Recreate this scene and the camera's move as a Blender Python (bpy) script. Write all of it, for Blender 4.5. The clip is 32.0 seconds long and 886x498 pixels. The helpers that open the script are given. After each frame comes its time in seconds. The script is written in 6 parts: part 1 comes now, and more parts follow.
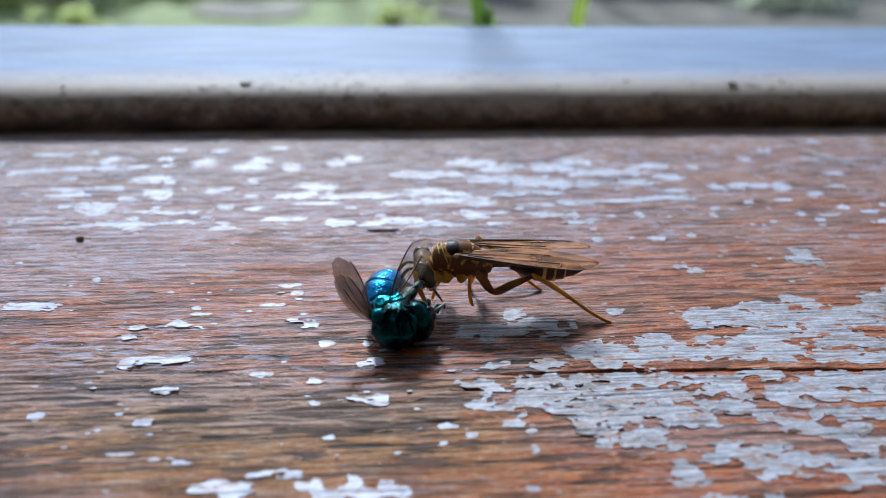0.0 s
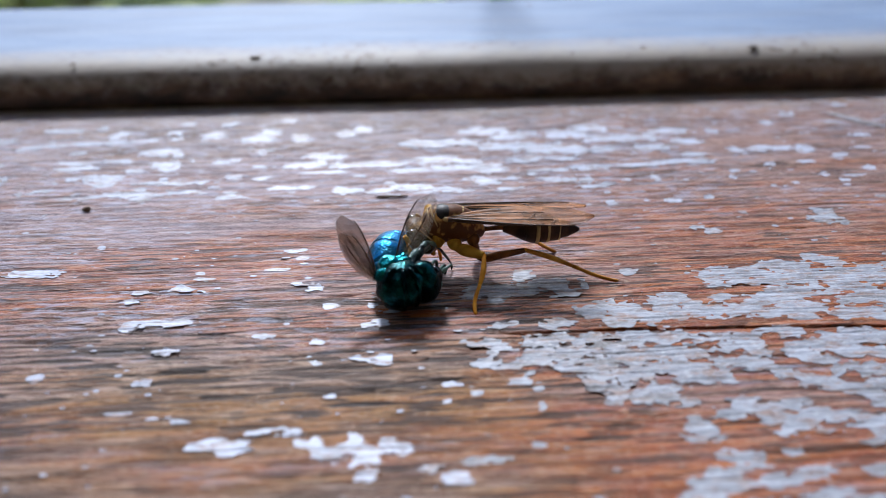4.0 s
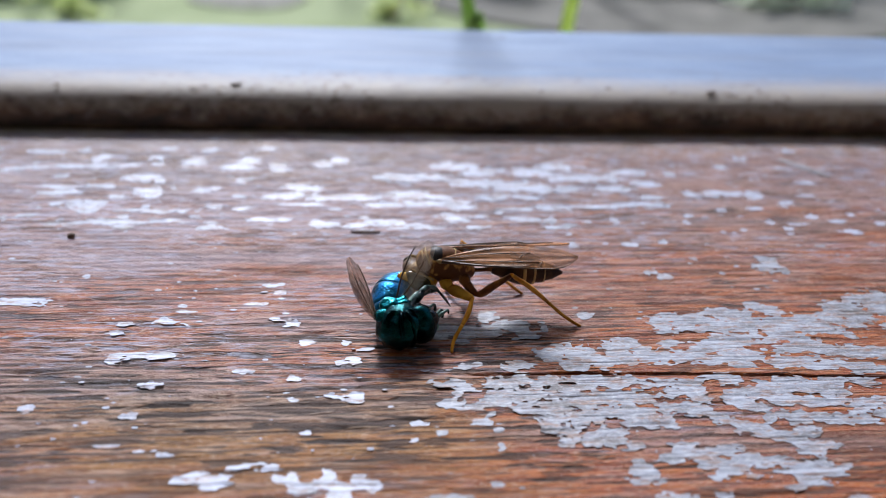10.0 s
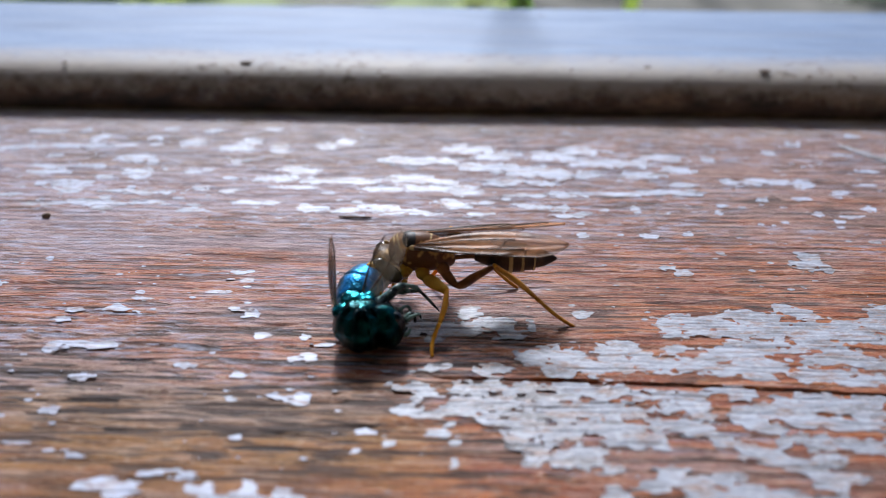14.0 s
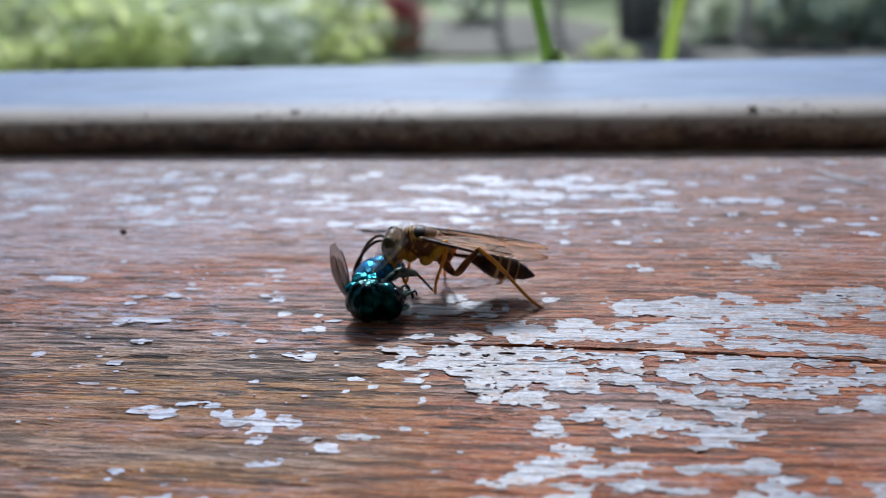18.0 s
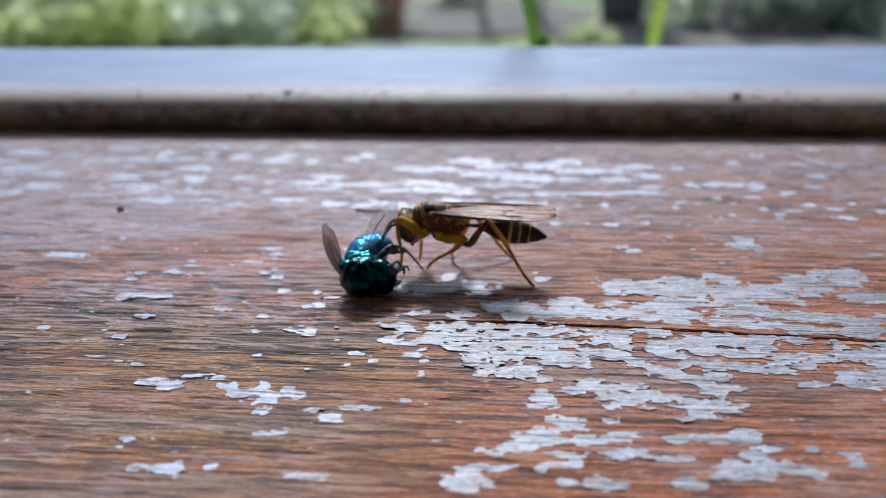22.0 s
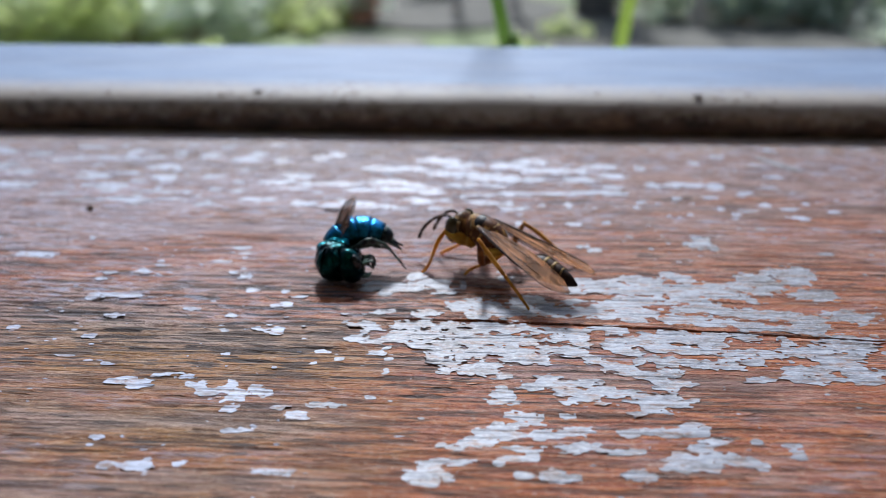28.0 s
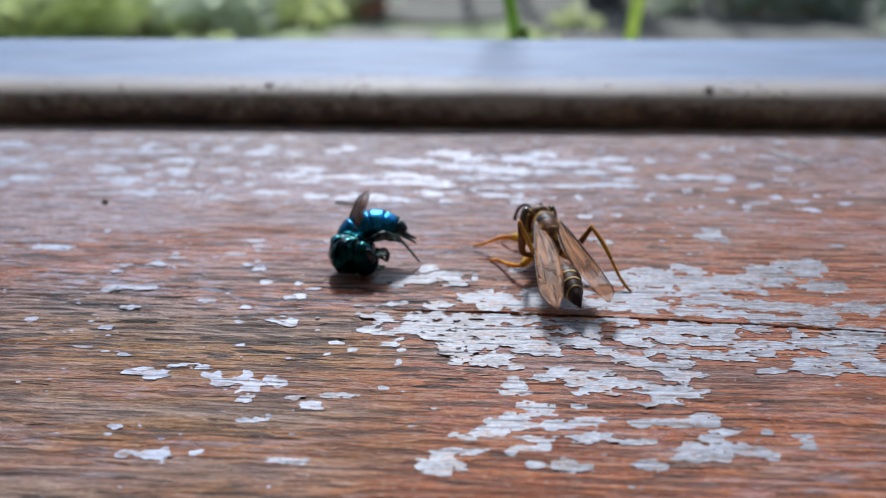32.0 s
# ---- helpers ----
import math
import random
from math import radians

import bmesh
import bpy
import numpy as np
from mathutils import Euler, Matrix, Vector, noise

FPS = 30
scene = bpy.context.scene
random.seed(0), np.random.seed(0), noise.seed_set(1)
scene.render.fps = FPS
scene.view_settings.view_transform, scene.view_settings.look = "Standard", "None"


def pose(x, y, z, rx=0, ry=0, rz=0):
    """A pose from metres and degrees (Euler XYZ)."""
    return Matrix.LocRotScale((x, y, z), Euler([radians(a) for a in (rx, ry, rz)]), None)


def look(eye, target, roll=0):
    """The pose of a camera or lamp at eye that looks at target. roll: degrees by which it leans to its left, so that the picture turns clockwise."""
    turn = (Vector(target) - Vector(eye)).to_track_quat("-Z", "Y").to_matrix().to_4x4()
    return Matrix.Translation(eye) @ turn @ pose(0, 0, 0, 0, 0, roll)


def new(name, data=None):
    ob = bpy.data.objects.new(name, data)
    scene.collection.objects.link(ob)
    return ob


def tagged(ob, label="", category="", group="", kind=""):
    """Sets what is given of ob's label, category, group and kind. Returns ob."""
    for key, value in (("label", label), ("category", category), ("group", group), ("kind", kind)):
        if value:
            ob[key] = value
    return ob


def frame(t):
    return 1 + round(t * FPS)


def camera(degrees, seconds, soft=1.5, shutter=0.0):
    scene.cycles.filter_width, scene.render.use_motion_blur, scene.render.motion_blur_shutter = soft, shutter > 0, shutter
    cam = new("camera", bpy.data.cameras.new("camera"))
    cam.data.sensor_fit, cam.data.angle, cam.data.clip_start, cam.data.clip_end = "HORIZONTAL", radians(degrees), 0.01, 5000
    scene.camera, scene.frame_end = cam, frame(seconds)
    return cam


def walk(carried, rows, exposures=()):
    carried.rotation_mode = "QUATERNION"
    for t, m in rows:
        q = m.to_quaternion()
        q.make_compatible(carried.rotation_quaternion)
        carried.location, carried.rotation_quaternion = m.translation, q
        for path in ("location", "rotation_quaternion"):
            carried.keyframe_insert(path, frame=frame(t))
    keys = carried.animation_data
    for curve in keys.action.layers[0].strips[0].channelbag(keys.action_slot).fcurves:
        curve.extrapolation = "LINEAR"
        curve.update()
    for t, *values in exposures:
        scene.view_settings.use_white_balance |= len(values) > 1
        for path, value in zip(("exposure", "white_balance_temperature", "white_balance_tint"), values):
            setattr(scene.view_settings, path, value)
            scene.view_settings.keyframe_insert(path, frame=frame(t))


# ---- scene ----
# ============ camera ============
# Seconds, eye (m), yaw, pitch, roll (degrees). The origin lies on the sill board; the window looks along +y.
cam = camera(57.0, 32.0, soft=0.9)
cam.data.dof.use_dof = True
cam.data.dof.focus_distance = 0.07
cam.data.dof.aperture_fstop = 24.0
PATH = [
    (0, 0.00150, 0.00107, 0.03909, -4.03, -28.47, 1.40),
    (0.5, 0.00161, 0.00090, 0.03946, -3.94, -28.49, 1.44),
    (1, 0.00175, 0.00074, 0.03937, -4.12, -28.66, 1.48),
    (1.5, 0.00157, 0.00160, 0.03825, -3.83, -28.71, 1.09),
    (2, 0.00219, 0.00156, 0.03858, -3.37, -28.66, 0.88),
    (2.5, 0.00226, 0.00155, 0.03821, -3.28, -28.59, 0.94),
    (3, 0.00256, 0.00192, 0.03735, -2.78, -28.65, 0.73),
    (3.5, 0.00334, 0.00192, 0.03524, -1.70, -28.95, -0.71),
    (5.5, 0.00294, -0.00270, 0.03920, -2.80, -28.77, 1.47),
    (6, 0.00224, -0.00155, 0.03940, -2.93, -28.85, 1.92),
    (6.5, 0.00236, -0.00156, 0.03963, -2.67, -29.10, 1.66),
    (7, 0.00229, -0.00118, 0.04016, -2.65, -29.07, 1.73),
    (7.5, 0.00244, -0.00191, 0.04034, -3.06, -28.98, 1.82),
    (8, 0.00305, -0.00149, 0.04058, -3.49, -29.08, 1.91),
    (8.5, 0.00344, -0.00125, 0.04080, -3.71, -29.00, 2.11),
    (9, 0.00317, -0.00115, 0.04135, -4.37, -29.10, 2.49),
    (9.5, 0.00271, -0.00115, 0.04131, -4.60, -29.06, 2.64),
    (10, 0.00271, -0.00107, 0.04141, -4.59, -28.94, 2.65),
    (10.5, 0.00278, -0.00114, 0.04155, -4.76, -28.98, 2.73),
    (11, 0.00282, -0.00114, 0.04167, -4.83, -29.04, 2.72),
    (11.5, 0.00292, -0.00037, 0.04177, -4.70, -29.11, 1.57),
    (12, 0.00410, -0.00056, 0.04056, -3.44, -29.40, 0.12),
    (12.5, 0.00403, 0.00092, 0.04053, -2.96, -29.46, 1.33),
    (13, 0.00604, 0.00320, 0.03748, -0.40, -29.84, 0.57),
    (13.5, 0.00832, 0.00556, 0.03771, 0.62, -29.86, 0.79),
    (15.5, 0.02116, 0.00266, 0.03284, 10.33, -25.87, -2.78),
    (16, 0.02078, -0.00080, 0.03422, 12.43, -25.74, -3.37),
    (16.5, 0.02107, -0.00228, 0.03367, 11.81, -24.86, -3.46),
    (17, 0.02195, -0.00916, 0.03489, 8.66, -23.91, -2.68),
    (17.5, 0.02169, -0.01139, 0.03629, 7.11, -24.50, -2.17),
    (18, 0.02103, -0.00896, 0.03733, 8.18, -24.43, -2.44),
    (18.5, 0.02150, -0.00971, 0.03826, 5.75, -24.73, -1.04),
    (19, 0.02063, -0.00893, 0.03753, 6.96, -24.99, -1.48),
    (19.5, 0.02096, -0.00968, 0.03731, 6.78, -25.12, -1.57),
    (20, 0.02021, -0.01116, 0.03798, 7.12, -25.10, -1.48),
    (20.5, 0.02047, -0.01273, 0.03749, 6.77, -25.27, -1.50),
    (21, 0.02000, -0.01170, 0.03880, 6.82, -25.62, -1.22),
    (21.5, 0.02031, -0.01195, 0.03839, 6.53, -25.60, -1.20),
    (22, 0.01976, -0.01141, 0.03812, 6.65, -25.70, -1.27),
    (22.5, 0.01982, -0.01138, 0.03869, 6.77, -25.62, -1.18),
    (23, 0.02007, -0.01171, 0.03936, 6.64, -25.54, -1.00),
    (23.5, 0.01933, -0.01171, 0.03962, 6.58, -25.51, -0.84),
    (24, 0.01993, -0.01215, 0.03992, 6.30, -25.53, -0.82),
    (24.5, 0.01964, -0.01176, 0.04006, 5.91, -25.49, -0.50),
    (25, 0.02079, -0.01241, 0.04033, 5.88, -25.43, -0.73),
    (25.5, 0.02096, -0.01255, 0.03991, 5.23, -25.39, -0.62),
    (26, 0.02143, -0.01305, 0.03931, 5.16, -25.35, -0.74),
    (26.5, 0.02078, -0.01277, 0.03963, 4.86, -25.67, -0.50),
    (28.5, 0.02090, -0.01288, 0.03956, 4.67, -26.30, -0.46),
    (29, 0.02083, -0.01282, 0.03927, 4.68, -26.42, -0.54),
    (29.5, 0.02042, -0.01304, 0.04009, 4.87, -26.36, -0.23),
    (30, 0.02046, -0.01303, 0.04001, 4.75, -26.53, -0.34),
    (30.5, 0.02037, -0.01287, 0.04010, 4.83, -26.56, -0.27),
    (31, 0.02021, -0.01309, 0.03950, 5.09, -26.59, -0.64),
    (31.5, 0.02091, -0.01333, 0.03932, 5.55, -26.55, -1.00),
    (32, 0.02071, -0.01346, 0.03981, 5.45, -26.68, -0.84),
]
walk(cam, [(t, pose(x, y, z, 90 + pitch, 0, yaw) @ pose(0, 0, 0, 0, 0, roll)) for t, x, y, z, yaw, pitch, roll in PATH],
     exposures=[(0.0, 0.75, 5580, 6), (4.5, 0.77, 5740, 10), (9.0, 0.78, 5860, 12), (14.0, 0.74, 5860, 11), (16.0, 0.69, 5720, 8), (19.0, 0.61, 5710, 8), (32.0, 0.61, 5760, 9)])

# ============ world, sun ============
SUN_UP, SUN_ROUND = 44.0, -8.0
world = bpy.data.worlds.new("sky")
scene.world = world
world.use_nodes = True
wt = world.node_tree
sky = wt.nodes.new("ShaderNodeTexSky")
sky.sky_type, sky.sun_disc = "NISHITA", False
sky.sun_elevation, sky.sun_rotation = radians(SUN_UP), radians(SUN_ROUND)
sky.air_density, sky.dust_density, sky.ozone_density = 1.0, 2.5, 1.2
wt.links.new(sky.outputs[0], wt.nodes["Background"].inputs[0])
wt.nodes["Background"].inputs[1].default_value = 0.078
sun_data = bpy.data.lights.new("sun", "SUN")
sun_data.energy, sun_data.angle, sun_data.color = 2.75, radians(9), (1.0, 0.985, 0.975)
sun = new("sun", sun_data)
sun.matrix_world = look((0, 0, 8), Vector((0, 0, 8)) - Vector((math.sin(radians(SUN_ROUND)) * math.cos(radians(SUN_UP)),
                        math.cos(radians(SUN_ROUND)) * math.cos(radians(SUN_UP)), math.sin(radians(SUN_UP)))))


# ============ material helpers ============
def material(name, base=(0.5, 0.5, 0.5), rough=0.5, metal=0.0, spec=0.5):
    m = bpy.data.materials.new(name)
    m.use_nodes = True
    b = m.node_tree.nodes["Principled BSDF"]
    b.inputs["Base Color"].default_value = (*base, 1)
    b.inputs["Roughness"].default_value = rough
    b.inputs["Metallic"].default_value = metal
    b.inputs["Specular IOR Level"].default_value = spec
    return m


def node(m, kind):
    return m.node_tree.nodes.new(kind)


def link(m, a, b):
    m.node_tree.links.new(a, b)


def coords(m, scale, turn=0.0):
    """Object coordinates times scale (per metre)."""
    tc, mp = node(m, "ShaderNodeTexCoord"), node(m, "ShaderNodeMapping")
    mp.inputs["Scale"].default_value = scale
    mp.inputs["Rotation"].default_value = (0, 0, radians(turn))
    link(m, tc.outputs["Object"], mp.inputs["Vector"])
    return mp.outputs[0]


def noise_of(m, scale, detail=4.0, rough=0.6, turn=0.0, distort=0.0):
    n = node(m, "ShaderNodeTexNoise")
    n.inputs["Scale"].default_value, n.inputs["Detail"].default_value, n.inputs["Roughness"].default_value = 1.0, detail, rough
    n.inputs["Distortion"].default_value = distort
    link(m, coords(m, scale, turn), n.inputs["Vector"])
    return n.outputs["Fac"]


def ramp(m, fac, stops):
    r = node(m, "ShaderNodeValToRGB")
    els = r.color_ramp.elements
    while len(els) < len(stops):
        els.new(0.5)
    for e, (at, c) in zip(els, stops):
        e.position, e.color = at, (*c, 1) if len(c) == 3 else c
    link(m, fac, r.inputs[0])
    return r.outputs[0]


def level(m, fac, lo, hi):
    """0 at lo, 1 at hi."""
    r = node(m, "ShaderNodeMapRange")
    r.inputs["From Min"].default_value, r.inputs["From Max"].default_value = lo, hi
    link(m, fac, r.inputs["Value"])
    return r.outputs[0]


def blend(m, fac, a, b):
    x = node(m, "ShaderNodeMix")
    x.data_type = "RGBA"
    for v, slot in ((fac, 0), (a, 6), (b, 7)):
        if isinstance(v, (int, float)):
            x.inputs[slot].default_value = v
        elif isinstance(v, tuple):
            x.inputs[slot].default_value = (*v, 1)
        else:
            link(m, v, x.inputs[slot])
    return x.outputs[2]


def maths(m, how, a, b=0.5):
    x = node(m, "ShaderNodeMath")
    x.operation = how
    for v, slot in ((a, 0), (b, 1)):
        if isinstance(v, (int, float)):
            x.inputs[slot].default_value = v
        else:
            link(m, v, x.inputs[slot])
    return x.outputs[0]


def finish(m, colour=None, rough=None, bump=None, strength=0.5, distance=0.0001):
    b = m.node_tree.nodes["Principled BSDF"]
    if colour is not None:
        link(m, colour, b.inputs["Base Color"])
    if rough is not None:
        link(m, rough, b.inputs["Roughness"])
    if bump is not None:
        n = node(m, "ShaderNodeBump")
        n.inputs["Strength"].default_value, n.inputs["Distance"].default_value = strength, distance
        link(m, bump, n.inputs["Height"])
        link(m, n.outputs[0], b.inputs["Normal"])
    return m


# ============ materials ============
def make_wood():
    m = material("weathered_wood", spec=0.42)
    sep = node(m, "ShaderNodeSeparateXYZ")
    link(m, coords(m, (1, 1, 1)), sep.inputs[0])
    u, v = sep.outputs[0], sep.outputs[1]
    grain = noise_of(m, (170, 2100, 400), 6, 0.74, distort=0.2)
    fibre = noise_of(m, (900, 4200, 900), 4, 0.7)
    speck = noise_of(m, (1500, 3000, 2600), 3, 0.7)
    patch = noise_of(m, (26, 130, 30), 5, 0.65)
    gold = ramp(m, grain, [(0.24, (0.08, 0.03, 0.01)), (0.43, (0.176, 0.0629, 0.005)), (0.56, (0.285, 0.122, 0.0144)), (0.72, (0.347, 0.204, 0.0884))])
    red = ramp(m, grain, [(0.24, (0.1, 0.026, 0.009)), (0.43, (0.232, 0.0424, 0.0054)), (0.57, (0.368, 0.0946, 0.0054)), (0.72, (0.412, 0.193, 0.0664))])
    grey = ramp(m, grain, [(0.3, (0.0499, 0.0383, 0.0344)), (0.46, (0.182, 0.146, 0.142)), (0.7, (0.325, 0.292, 0.305))])
    # redder along the middle of the board and towards one end, golden at the near edge
    middle = maths(m, "MULTIPLY", level(m, v, 0.05, 0.062), level(m, v, 0.092, 0.076))
    end = level(m, u, 0.005, 0.03)
    warm = maths(m, "ADD", maths(m, "MULTIPLY", maths(m, "MAXIMUM", middle, end), 0.46), noise_of(m, (30, 120, 30), 4, 0.6))
    c = blend(m, level(m, warm, 0.42, 0.7), gold, red)
    back = level(m, v, 0.066, 0.1)
    cool = maths(m, "ADD", maths(m, "MULTIPLY", level(m, u, 0.02, -0.03), 0.1), maths(m, "MULTIPLY", back, 0.34))
    aged = level(m, maths(m, "ADD", patch, cool), 0.5, 0.64)
    c = blend(m, maths(m, "MULTIPLY", aged, 0.5), c, grey)
    # bleached fibres and grains between the lines
    c = blend(m, maths(m, "MULTIPLY", level(m, speck, 0.52, 0.7), 0.5), c, (0.46, 0.33, 0.23))
    c = blend(m, maths(m, "MULTIPLY", level(m, speck, 0.46, 0.3), 0.45), c, (0.08, 0.045, 0.028))
    pale = level(m, noise_of(m, (140, 1300, 300), 3, 0.6, turn=0.5), 0.55, 0.64)
    c = blend(m, maths(m, "MULTIPLY", pale, 0.34), c, (0.46, 0.34, 0.29))
    # open pores and dirt in the grain: thin dark broken lines, in bands
    band = level(m, noise_of(m, (30, 140, 30), 3, 0.6), 0.36, 0.6)
    lines = level(m, noise_of(m, (150, 1350, 300), 3, 0.5, distort=0.25), 0.455, 0.42)
    streaks = level(m, noise_of(m, (55, 1500, 300), 3, 0.55, turn=-0.4, distort=0.15), 0.44, 0.41)
    fine = level(m, noise_of(m, (260, 3400, 300), 2, 0.55, turn=0.6), 0.44, 0.4)
    # they lie closest and deepest along the bare middle of the board
    bare = maths(m, "MULTIPLY", maths(m, "MULTIPLY", level(m, v, 0.068, 0.06), level(m, v, 0.034, 0.044)), level(m, u, 0.034, 0.01))
    depth = maths(m, "ADD", maths(m, "ADD", maths(m, "MULTIPLY", band, 0.33), 0.36), maths(m, "MULTIPLY", bare, 0.42))
    c = blend(m, maths(m, "MULTIPLY", lines, maths(m, "MULTIPLY", depth, 0.9)), c, (0.045, 0.024, 0.016))
    c = blend(m, maths(m, "MULTIPLY", streaks, maths(m, "MULTIPLY", depth, 0.8)), c, (0.045, 0.024, 0.017))
    c = blend(m, maths(m, "MULTIPLY", fine, maths(m, "ADD", maths(m, "MULTIPLY", band, 0.45), 0.4)), c, (0.03, 0.018, 0.013))
    # thin scrubbed remains of paint that lie on the ridges, thickest along the window, mixed with painted sky sheen
    film_sheen = noise_of(m, (330, 1900, 600), 5, 0.72)
    zone = noise_of(m, (34, 120, 30), 4, 0.6)
    # the second term paints the sky's sheen on the far unpainted end
    more = maths(m, "ADD", maths(m, "MULTIPLY", back, 0.2), maths(m, "MULTIPLY", maths(m, "MULTIPLY", level(m, u, 0.03, -0.03), level(m, v, 0.045, 0.075)), 0.3))
    # a nearly whole blue-white film between the last flakes before the window
    rest = maths(m, "MULTIPLY", maths(m, "MULTIPLY", level(m, v, 0.07, 0.079), level(m, u, 0.04, 0.03)), level(m, u, -0.014, 0.002))
    more = maths(m, "ADD", more, maths(m, "MULTIPLY", rest, 0.2))
    thin = maths(m, "MULTIPLY", level(m, film_sheen, 0.5, 0.58), level(m, maths(m, "ADD", zone, more), 0.51, 0.72))
    c = blend(m, maths(m, "MULTIPLY", thin, 0.62), c, (0.38, 0.4, 0.52))
    # a broad pinkish sky sheen painted across the far half, at the unpainted end
    sheen = maths(m, "MULTIPLY", maths(m, "MULTIPLY", level(m, v, 0.058, 0.07), level(m, u, 0.034, -0.004)), level(m, noise_of(m, (60, 260, 60), 4, 0.65), 0.34, 0.62))
    c = blend(m, maths(m, "MULTIPLY", sheen, 0.38), c, (0.4, 0.34, 0.4))
    dust = maths(m, "MULTIPLY", level(m, v, 0.098, 0.106), level(m, noise_of(m, (200, 300, 200), 4), 0.3, 0.6))
    c = blend(m, maths(m, "MULTIPLY", dust, 0.6), c, (0.42, 0.37, 0.31))
    rr = node(m, "ShaderNodeMapRange")
    rr.inputs["From Min"].default_value, rr.inputs["From Max"].default_value = 0.35, 0.7
    rr.inputs["To Min"].default_value, rr.inputs["To Max"].default_value = 0.6, 0.34
    link(m, maths(m, "MULTIPLY", maths(m, "ADD", grain, zone), 0.5), rr.inputs["Value"])
    tall = maths(m, "ADD", maths(m, "MULTIPLY", grain, 0.8), maths(m, "ADD", maths(m, "MULTIPLY", fibre, 0.6), maths(m, "MULTIPLY", speck, 0.7)))
    # nothing shines in the open grain
    link(m, maths(m, "SUBTRACT", 0.42, maths(m, "MULTIPLY", maths(m, "MAXIMUM", lines, streaks), 0.16)), m.node_tree.nodes["Principled BSDF"].inputs["Specular IOR Level"])
    return finish(m, c, rr.outputs[0], maths(m, "SUBTRACT", tall, maths(m, "MULTIPLY", maths(m, "MAXIMUM", lines, streaks), 0.45)), 1.0, 0.0002)


def make_paint(name, light, mid, stain):
    m = material(name, rough=0.45, spec=0.42)
    a = maths(m, "ADD", maths(m, "MULTIPLY", noise_of(m, (300, 900, 300), 5, 0.7), 0.65), maths(m, "MULTIPLY", noise_of(m, (45, 60, 30), 4, 0.6), 0.35))
    b = noise_of(m, (300, 2700, 500), 4, 0.65)
    worn = noise_of(m, (420, 1500, 500), 5, 0.75)
    c = ramp(m, a, [(0.4, stain), (0.48, mid), (0.58, light)])
    c = blend(m, maths(m, "MULTIPLY", level(m, worn, 0.49, 0.38), 0.85), c, (0.26, 0.15, 0.1))
    c = blend(m, maths(m, "MULTIPLY", level(m, b, 0.45, 0.36), 0.75), c, (0.13, 0.1, 0.09))
    c = blend(m, maths(m, "MULTIPLY", level(m, noise_of(m, (1800, 3200, 900), 3, 0.7), 0.5, 0.75), 0.5), c, (0.66, 0.67, 0.71))
    return finish(m, c, None, maths(m, "ADD", a, b), 0.6, 0.00015)


def make_ledge():
    m = material("frame_paint", rough=0.62, spec=0.4)
    a = noise_of(m, (50, 260, 200), 5, 0.6)
    speck = noise_of(m, (420, 420, 500), 4, 0.7)
    streak = noise_of(m, (18, 500, 200), 3, 0.6)
    c = ramp(m, a, [(0.3, (0.1, 0.15, 0.25)), (0.5, (0.135, 0.2, 0.325)), (0.7, (0.185, 0.255, 0.375))])
    c = blend(m, maths(m, "MULTIPLY", level(m, streak, 0.5, 0.36), 0.4), c, (0.16, 0.175, 0.21))
    sep = node(m, "ShaderNodeSeparateXYZ")
    link(m, coords(m, (1, 1, 1)), sep.inputs[0])
    # yellowed paint on the rounded edge, with a ragged limit
    wide = noise_of(m, (60, 60, 60), 4, 0.65)
    ragged = maths(m, "ADD", sep.outputs[1], maths(m, "MULTIPLY", maths(m, "ADD", speck, wide), 0.004))
    edge = level(m, ragged, 0.121, 0.1135)
    c = blend(m, maths(m, "MULTIPLY", edge, 0.9), c, (0.37, 0.315, 0.255))
    # brown grime on the front, black in places, that creeps up over the edge; the front's shade is mixed into its
    # colour
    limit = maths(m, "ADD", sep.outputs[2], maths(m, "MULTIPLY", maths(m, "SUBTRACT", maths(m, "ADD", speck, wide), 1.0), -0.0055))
    grime_shade = level(m, limit, 0.0041, 0.0019)
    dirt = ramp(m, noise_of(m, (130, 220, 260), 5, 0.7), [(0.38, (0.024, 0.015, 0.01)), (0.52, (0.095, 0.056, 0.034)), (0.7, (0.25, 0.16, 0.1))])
    c = blend(m, maths(m, "MULTIPLY", grime_shade, 0.92), c, dirt)
    near_edge = maths(m, "MULTIPLY", level(m, sep.outputs[1], 0.121, 0.1095), level(m, noise_of(m, (70, 90, 90), 3), 0.45, 0.6))
    dots = maths(m, "MULTIPLY", level(m, noise_of(m, (650, 800, 800), 3, 0.6), 0.56, 0.64), near_edge)
    c = blend(m, maths(m, "MULTIPLY", dots, 0.85), c, (0.09, 0.055, 0.035))
    return finish(m, c, None, maths(m, "ADD", speck, a), 0.5, 0.0003)


def make_metal(name, deep, bright, rough):
    m = material(name, rough=rough, metal=1.0)
    a = noise_of(m, (700, 700, 700), 3, 0.6)
    pits = node(m, "ShaderNodeTexVoronoi")
    pits.inputs["Scale"].default_value = 1.0
    link(m, coords(m, (5200, 5200, 5200)), pits.inputs["Vector"])
    c = ramp(m, a, [(0.38, deep), (0.62, bright)])
    return finish(m, c, None, maths(m, "ADD", maths(m, "MULTIPLY", pits.outputs["Distance"], 0.6), a), 0.55, 0.00009)


